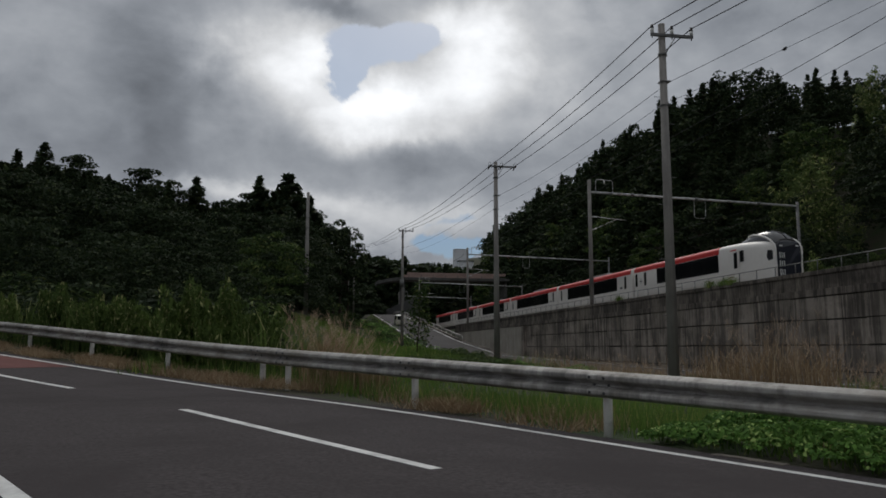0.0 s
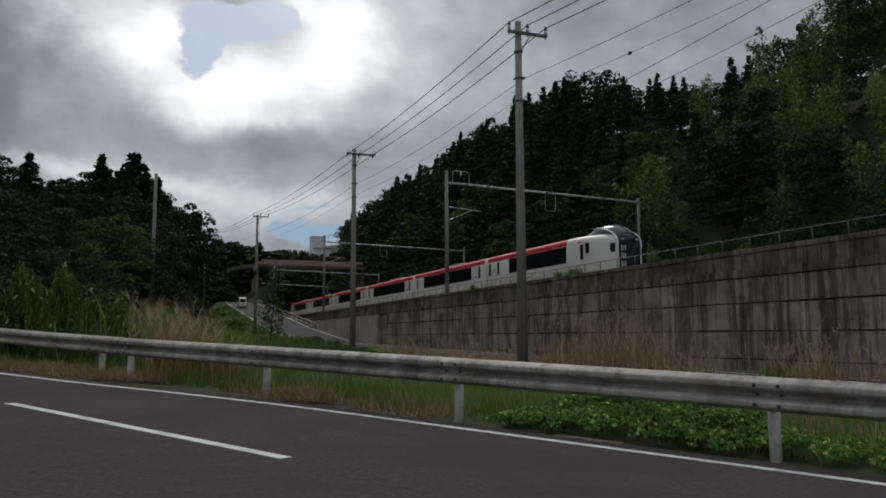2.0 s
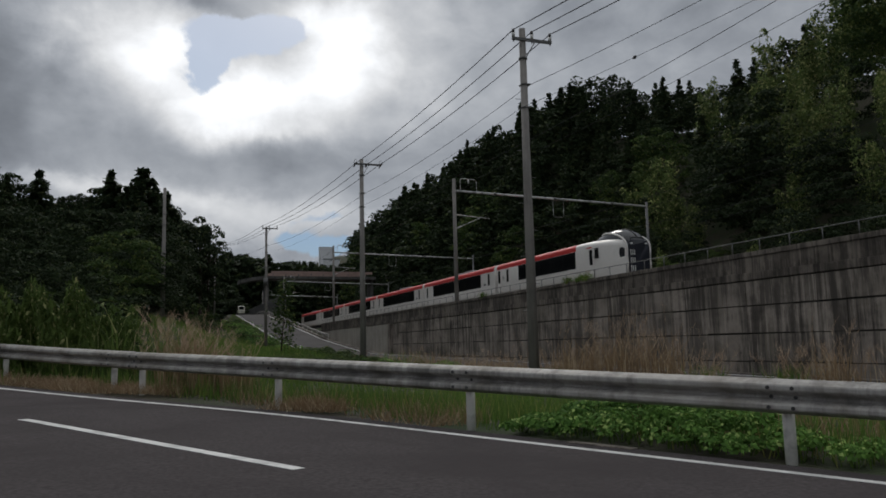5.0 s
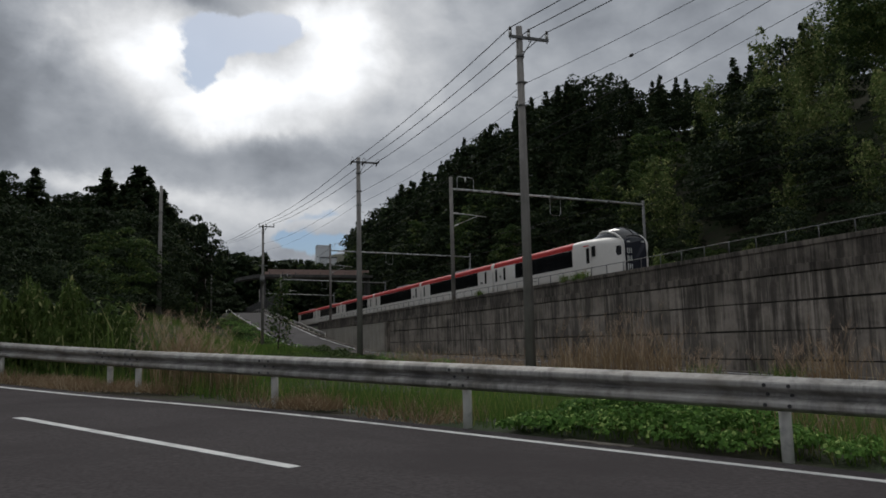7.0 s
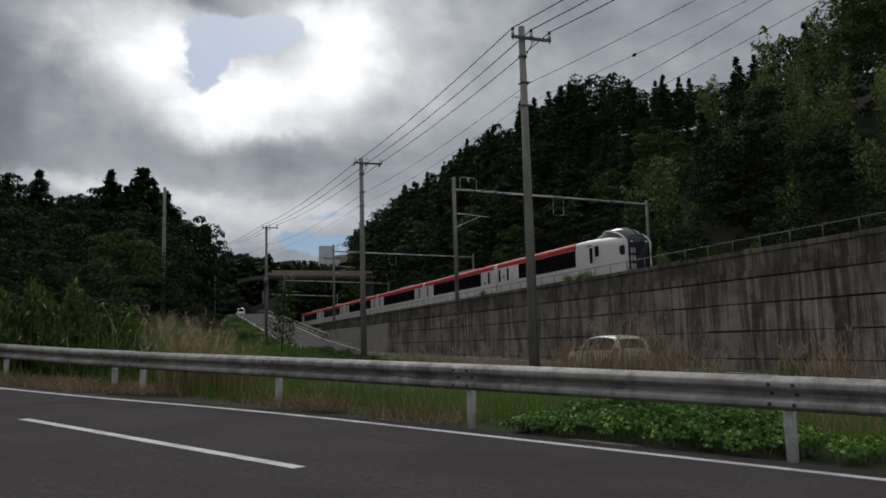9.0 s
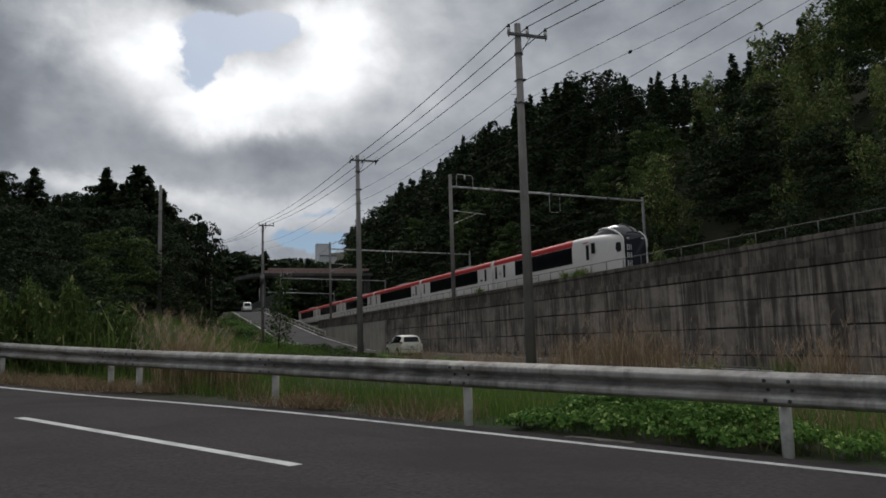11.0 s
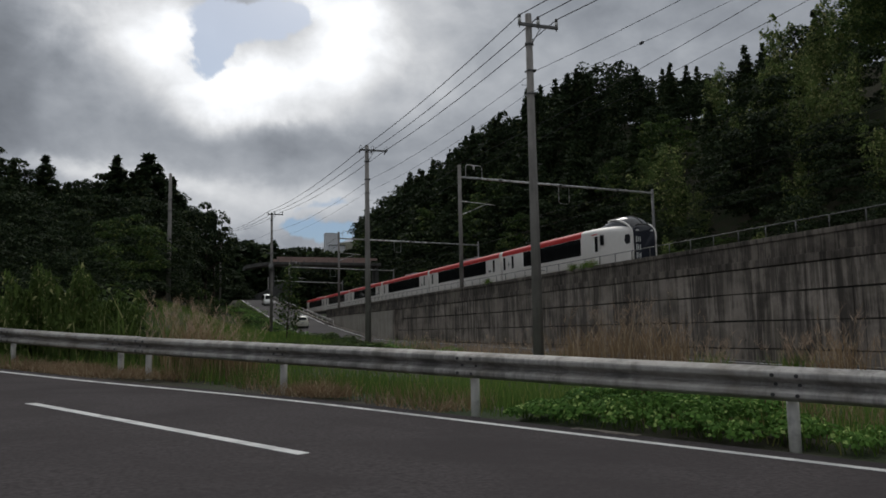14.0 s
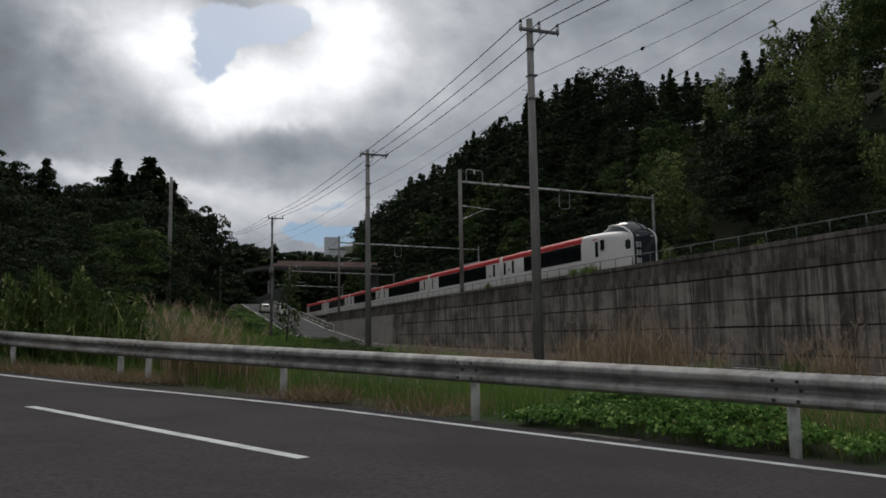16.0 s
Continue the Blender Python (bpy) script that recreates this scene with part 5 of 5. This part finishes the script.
def scatter_shrubs():
    groups = {"leaf_mid": [], "leaf_dark": [], "leaf_vine": []}

    def put(x, y, h, mat, wide=1.0):
        V = SHRUBS[int(RNG.integers(len(SHRUBS)))]
        a = RNG.uniform(0, 6.28)
        s = h / 2.0
        R = np.array([[math.cos(a) * s * wide, -math.sin(a) * s * wide, 0], [math.sin(a) * s * wide, math.cos(a) * s * wide, 0], [0, 0, s]])
        if math.hypot(x, y) > 70:
            c = V[::2].mean(1, keepdims=True)
            V = c + (V[::2] - c) * 1.4
        groups[mat].append(V[:, :3] @ R.T + np.array([x, y, ground_z(x, y) - 0.1]))

    # hem of the right slope behind the tracks
    for y in np.arange(18, 230, 1.6):
        for x in (46.6, 48.2, 50.0):
            put(x + RNG.uniform(-0.8, 0.8), y + RNG.uniform(-0.8, 0.8), RNG.uniform(1.6, 3.6), "leaf_mid" if RNG.random() < 0.45 else "leaf_dark", 1.3)
    # bushes at the foot of the left hill and along the bank
    for k in range(190):
        y = RNG.uniform(30, 95)
        x = RNG.uniform(-0.36 * y - 4, 0.055 * y - (5.2 if y < 60 else 3.6))
        put(x, y, RNG.uniform(1.6, 3.4), "leaf_mid" if RNG.random() < 0.15 else "leaf_dark", 1.4)
    for k in range(60):
        y = RNG.uniform(85, 165)
        put(RNG.uniform(0, 0.060 * y) if y < 120 else RNG.uniform(0, 0.048 * y), y, RNG.uniform(1.0, 2.6), "leaf_dark" if RNG.random() < 0.6 else "leaf_mid", 1.4)
    for k in range(46):
        y = RNG.uniform(26, 62)
        put(RNG.uniform(4.0, 12.0), y, RNG.uniform(0.3, 0.55), "leaf_mid" if RNG.random() < 0.5 else "leaf_vine", 1.7)
    for k in range(70):
        put(RNG.uniform(8.5, 13.4), RNG.uniform(36, 58), RNG.uniform(0.5, 0.95), "leaf_mid" if RNG.random() < 0.6 else "leaf_vine", 1.7)
    for k in range(80):
        put(RNG.uniform(11.0, 13.9), RNG.uniform(72, 150), RNG.uniform(0.6, 1.3), "leaf_mid" if RNG.random() < 0.5 else "leaf_vine", 1.6)
    for k in range(26):
        x = RNG.uniform(5.0, 10.4)
        put(x, 33 + RNG.uniform(-2.5, 2.5), RNG.uniform(0.5, 0.8), "leaf_mid", 1.5)
    names = {"leaf_mid": "green bushes at the foot of the slopes", "leaf_dark": "dark evergreen bushes at the foot of the slopes", "leaf_vine": "bright green low weeds on the bank"}
    for mat, parts in groups.items():
        tagged(new("bushes", quads_mesh("bushes", np.concatenate(parts), M[mat])), names[mat], "bushes", kind="stuff")


scatter_shrubs()


def blades(points, height, width, lean, rng, two=False):
    """Grass blades standing on points: upright tapering quads that lean."""
    n = len(points)
    a = rng.uniform(0, 2 * np.pi, n)
    h = height * rng.uniform(0.55, 1.25, n)
    side = np.stack([np.cos(a), np.sin(a), np.zeros(n)], 1) * (width * rng.uniform(0.7, 1.3, n) / 2)[:, None]
    b = rng.uniform(0, 2 * np.pi, n)
    out = np.stack([np.cos(b), np.sin(b), np.zeros(n)], 1) * (lean * h * rng.uniform(0.2, 1.3, n))[:, None]
    up = np.stack([np.zeros(n), np.zeros(n), h], 1)
    if not two:
        tip = points + up + out
        return np.stack([points - side, points + side, tip + side * 0.15, tip - side * 0.15], 1)
    mid = points + up * 0.62 + out * 0.30
    tip = points + up * np.clip(1.0 - lean * 0.35, 0.5, 1) + out * 1.05
    return np.concatenate([np.stack([points - side * 0.7, points + side * 0.7, mid + side, mid - side], 1), np.stack([mid - side, mid + side, tip + side * 0.1, tip - side * 0.1], 1)])


def on_bank(n, a0, a1, n0, n1, rng):
    """Random points on the ground beyond the guardrail."""
    a, o = rng.uniform(a0, a1, n), rng.uniform(n0, n1, n)
    P = np.array([road_point(x, y) for x, y in zip(a, o)])
    P[:, 2] = ground_height(P[:, 0], P[:, 1]) - 0.03
    return P[P[:, 0] < 14.2]


def on_area(n, x0, x1, y0, y1, rng):
    P = np.stack([rng.uniform(x0, x1, n), rng.uniform(y0, y1, n), np.zeros(n)], 1)
    P[:, 2] = ground_height(P[:, 0], P[:, 1]) - 0.03
    return P


def stuff(name, V, mat, label, category):
    return tagged(new(name, quads_mesh(name, V, M[mat])), label, category, kind="stuff")


def clumped(P, rng, scale, keep):
    """Keep points where a smooth pattern is high, so that the plants stand in patches."""
    v = np.array([noise.noise(Vector((p[0] * scale, p[1] * scale, 3.3))) for p in P])
    return P[v + rng.uniform(-0.15, 0.15, len(P)) > keep]


def verge():
    rng = np.random.default_rng(21)
    # green grass from the guardrail down the bank
    near = on_bank(22000, -9, 10.5, 0.35, 9, rng)
    stuff("verge_grass", blades(near, 0.36, 0.016, 0.35, rng), "grass", "bright green grass on the roadside bank", "grass")
    mid = np.concatenate([on_area(26000, -4, 13.6, 18, 60, rng), on_area(9000, 3, 13.6, 55, 120, rng), on_area(15000, 9.5, 14.5, 58, 165, rng), on_area(20000, 1.5, 10.5, 28, 62, rng)])
    stuff("bank_grass", blades(mid, 0.36, 0.035, 0.4, rng), "grass", "green grass on the bank between the roads", "grass")
    foot = on_area(4500, 12.6, 14.6, 2, 60, rng)
    stuff("edge_grass", blades(foot, 0.42, 0.02, 0.5, rng), "grass", "green weeds along the lower road's edge", "grass")
    # dry litter and cut grass between the road and the guardrail
    a = rng.uniform(0.5, 50, 46000)
    o = np.array([rng.uniform(edge_n(v) + 0.42, 0.55) for v in a])
    P = np.array([road_point(x, y, -0.01) for x, y in zip(a, o)])
    v = np.array([noise.noise(Vector((p[0] * 0.9, p[1] * 0.9, 3.3))) for p in P]) + rng.uniform(-0.15, 0.15, len(P))
    P = P[v > np.where(a < 7.0, 0.30, -0.06)]
    stuff("dry_litter", blades(P, 0.17, 0.016, 1.4, rng), "dry", "brown dry cut grass along the road's edge", "dry grass")
    P = on_bank(2600, 0.5, 9, 0.3, 1.1, rng)
    stuff("dry_fringe", blades(clumped(P, rng, 1.1, 0.12), 0.30, 0.012, 0.7, rng), "dry", "brown dry grass under the guardrail", "dry grass")
    P = on_bank(900, -9, -1.5, 0.8, 3.0, rng)
    stuff("dry_stalks", blades(P, 0.62, 0.010, 0.3, rng, True), "dry", "thin dry stalks behind the guardrail", "dry grass")
    # leafy cane thickets behind the guardrail
    parts = []
    for k in range(190):
        Q = on_bank(1, 9.5, 40, 1.0, 7.0, rng)
        if not len(Q) or Q[0, 0] > -0.03 * Q[0, 1] - 0.3:
            continue
        V = KINDS["bamboo"][int(rng.integers(4))][0]
        mid = V.mean(1, keepdims=True)
        V = mid + (V - mid) * np.array([0.75, 0.75, 2.0])
        s = rng.uniform(0.19, 0.29)
        parts.append(V * np.array([s * 1.1, s * 1.1, s]) + Q[0] - np.array([0, 0, 0.3]))
    stuff("cane_thicket", np.concatenate(parts), "reed", "leafy green canes behind the guardrail", "canes")
    # tall reeds behind the guardrail
    P = clumped(on_bank(9000, 8.8, 50, 1.0, 10, rng), rng, 0.35, -0.05)
    P = P[P[:, 0] < -0.025 * P[:, 1] - 0.2]
    stuff("reeds", blades(P, 1.75, 0.03, 0.30, rng, True), "reed", "tall green reeds behind the guardrail", "reeds")
    P = clumped(on_bank(5000, 9, 40, 1.2, 4.0, rng), rng, 0.5, 0.0)
    P = P[P[:, 0] < -0.005 * P[:, 1]]
    stuff("reeds", blades(P, 1.0, 0.03, 0.5, rng, True), "leaf_mid", "green undergrowth among the reeds", "reeds")


verge()


def tuft(x, y, n, spread, height, mat, label, seed, lean=0.28, base=None):
    rng = np.random.default_rng(seed)
    P = np.stack([x + rng.normal(0, spread, n), y + rng.normal(0, spread, n), np.zeros(n)], 1)
    P[:, 2] = (ground_height(P[:, 0], P[:, 1]) - 0.03) if base is None else base
    ob = thing("grass_clump", label, "grass clump", "grass clumps")
    part("leaf_mass", quads_mesh("leaf_mass", blades(P, height, 0.018, lean, rng, True), M[mat]), None, ob)["kind"] = "stuff"
    m = n // 7
    Q = np.stack([x + rng.normal(0, spread * 1.1, m), y + rng.normal(0, spread * 1.1, m), np.zeros(m)], 1)
    Q[:, 2] = (ground_height(Q[:, 0], Q[:, 1]) - 0.03) if base is None else base
    stalks = blades(Q, height * 1.35, 0.010, lean * 1.1, rng, True)
    part("stalk_mass", quads_mesh("stalk_mass", stalks, M["dry"]), None, ob)["kind"] = "stuff"
    if height > 0.8:
        tips = stalks[m:, 2:].mean(1)
        roots = stalks[m:, :2].mean(1)
        along = rng.uniform(0.35, 1.0, (m, 16, 1))
        heads = (roots[:, None] + (tips - roots)[:, None] * along).reshape(-1, 3)
        part("plume_mass", quads_mesh("plume_mass", blades(heads, 0.15, 0.007, 0.9, rng), M["plume"]), None, ob)["kind"] = "stuff"


for k, (x, y, n, sp, h, mat) in enumerate((
        (0.85, 16.1, 330, 0.28, 0.95, "dry"), (0.45, 16.6, 180, 0.28, 1.10, "dry"), (0.9, 16.4, 160, 0.4, 0.9, "reed"), (1.4, 15.5, 140, 0.2, 0.75, "dry"), (0.3, 18.3, 260, 0.3, 1.25, "reed"),
        (13.6, 20.6, 380, 0.75, 1.75, "dry"), (13.4, 22.8, 280, 0.8, 1.6, "dry"), (13.7, 18.9, 140, 0.45, 1.3, "dry"), (13.6, 25.4, 420, 0.6, 0.85, "dry"), (13.2, 28.8, 320, 0.8, 0.7, "dry"), (13.4, 34.0, 320, 1.2, 0.8, "dry"), (13.6, 31.0, 300, 0.9, 0.85, "dry"), (13.6, 38.5, 420, 1.2, 0.8, "dry"), (13.5, 44.0, 420, 1.4, 0.85, "dry"), (13.5, 50.0, 360, 1.5, 0.8, "grass"),
        (13.5, 12.9, 190, 0.26, 1.3, "dry"), (13.4, 14.0, 260, 0.25, 0.95, "grass"), (13.5, 16.9, 260, 0.25, 0.85, "grass"), (13.5, 10.8, 160, 0.4, 1.0, "dry"), (12.6, 22.4, 260, 0.5, 0.7, "reed"), (12.6, 24.6, 300, 0.4, 0.7, "grass"))):
    tuft(x, y, n, sp, h, mat, "brown dry pampas grass clump" if mat == "dry" else "green grass clump among dry stalks", 50 + k)
for k, y in enumerate((37.2, 38.1, 39.3, 52.0)):
    tuft(WALL_X + 0.02, y, 120, 0.16, 0.5, "grass", "green weeds growing on the wall's coping", 90 + k, 0.6, 4.5)


def vine_patch():
    """Mounds of broad vine leaves round the guardrail's posts, in clumps with gaps between."""
    rng = np.random.default_rng(5)
    C, N = [], []
    for k in range(900):
        a, o = rng.uniform(-9.5, -0.3), rng.uniform(-0.10, 1.9)
        if a < -3.2 and (rng.random() < 0.45 or o < 0.25):
            continue
        hump = 0.10 + 0.34 * math.sin(math.pi * min(1.0, max(0.0, (o + 0.25) / 2.2))) ** 0.8
        hump *= 0.60 + 0.7 * noise.noise(Vector((a * 0.9, o * 1.1, 9.0))) + 0.35 * math.exp(-((a + 2.4) / 1.8) ** 2)
        hump *= min(1.0, max(0.25, (-0.2 - a) / 0.8)) * (0.55 if a < -3.1 else 1.0)
        p = road_point(a, o)
        base = max(p.z, ground_z(p.x, p.y))
        rad = rng.uniform(0.06, 0.15)
        m = int(60 * (rad / 0.11) ** 2)
        d = sphere_dirs(m, rng)
        d[:, 2] = np.abs(d[:, 2]) - 0.25
        c = np.array([p.x, p.y, base + max(0.02, hump) * rng.uniform(0.35, 0.85)])
        C.append(c + d * rad * np.array([1.25, 1.25, 0.8]) * rng.uniform(0.8, 1.05, (m, 1)))
        N.append(d + np.array([0, 0, 0.6]))
    C, N = np.concatenate(C), np.concatenate(N)
    ob = thing("vine_patch", "bright green broad-leaved vines beside the guardrail post", "vines", kind="stuff")
    part("foliage", quads_mesh("foliage", leaves(C, N, 0.043, rng, 0.5, 1.2), M["leaf_vine"]), None, ob)


vine_patch()


def sapling():
    ob = thing("sapling", "thin young tree with sparse leaves on the bank", "sapling", m=pose(5.75, 39.6, ground_z(5.75, 39.6)))
    rng = np.random.default_rng(3)
    h = 4.3 - ground_z(5.75, 39.6)
    part("stem", tube_bm((0, 0, -0.1), (0.25, 0.1, h), 0.035, 0.012, 8), M["bark"], ob)
    C = []
    for k in range(30):
        z = h * (0.12 + 0.86 * k / 30)
        a = rng.uniform(0, 6.28)
        tip = np.array([0.25 * z / h + 0.48 * math.cos(a) * (1.2 - z / h), 0.48 * math.sin(a) * (1.2 - z / h), z + 0.25])
        part("twig", tube_bm((0.25 * z / h, 0.1 * z / h, z), tip, 0.012, 0.004, 5), M["bark"], ob)
        C.append(tip + rng.normal(0, 0.19, (34, 3)))
    C = np.concatenate(C)
    part("foliage", quads_mesh("foliage", leaves(C, np.tile([0, 0, 1.0], (len(C), 1)), 0.10, rng, 0.8, 1.7), M["leaf_mid"]), None, ob)


sapling()


def marker_post(x, y):
    z = ground_z(x, y)
    ob = thing("marker_post", "short white road marker post in the grass", "marker post", "marker posts", m=pose(x, y, z))
    part("stake", tube_bm((0, 0, -0.2), (0, 0, 0.85), 0.05, seg=10), M["post_white"], ob)
    part("reflector", tube_bm((0, -0.055, 0.72), (0, -0.02, 0.72), 0.04, seg=10), M["lamp_clear"], ob)


for y in (84.0, 110.0, 128.0, 146.0):
    marker_post(LOW_L - 0.35, y)


# ---- what moves ----
def motions():
    def on_road(x, y, back=False):
        slope = math.degrees(math.atan((float(low_z(y + 1.2)) - float(low_z(y - 1.2))) / 2.4))
        return pose(x, y, float(low_z(y)), 0, 0, 180) @ pose(0, 0, 0, -slope) if back else pose(x, y, float(low_z(y)), slope, 0, 0)

    def run(ob, x, keys, back=False, drift=0.0):
        ts, ys = [k[0] for k in keys], [k[1] for k in keys]
        walk(ob, [(t, on_road(x - drift * min(1.0, max(0.0, (float(np.interp(t, ts, ys)) - 134.0) / 25.0)), float(np.interp(t, ts, ys)), back)) for t in sorted(set(list(np.arange(0, 16.01, 0.5)) + ts))])

    run(hatchback, 16.5, [(0.0, -51.0), (6.0, -12.3), (7.0, 2.4), (7.8, 12.0), (8.2, 17.05), (8.4, 19.55), (8.6, 21.6), (8.8, 24.1), (9.0, 26.7), (9.2, 29.5), (10.2, 42.6), (11.3, 57.0), (12.1, 68.5), (13.0, 83.0), (14.0, 101.5), (15.0, 121.0), (16.0, 140.0)])
    run(small_van, 16.4, [(0.0, 133.5), (1.2, 143.0), (2.0, 149.5), (3.0, 155.5), (4.0, 162.0), (6.3, 184.0), (7.0, 193.0), (9.0, 200.0), (16.0, 203.0)])
    run(white_van, 18.7, [(0.0, 204.5), (4.0, 203.0), (6.5, 200.5), (8.0, 196.0), (9.0, 188.5), (10.0, 178.0), (11.4, 164.0), (12.0, 161.5), (12.6, 158.5), (13.3, 154.5), (14.0, 149.5), (14.7, 143.0), (15.4, 137.0), (16.0, 132.5)], back=True, drift=0.8)


motions()
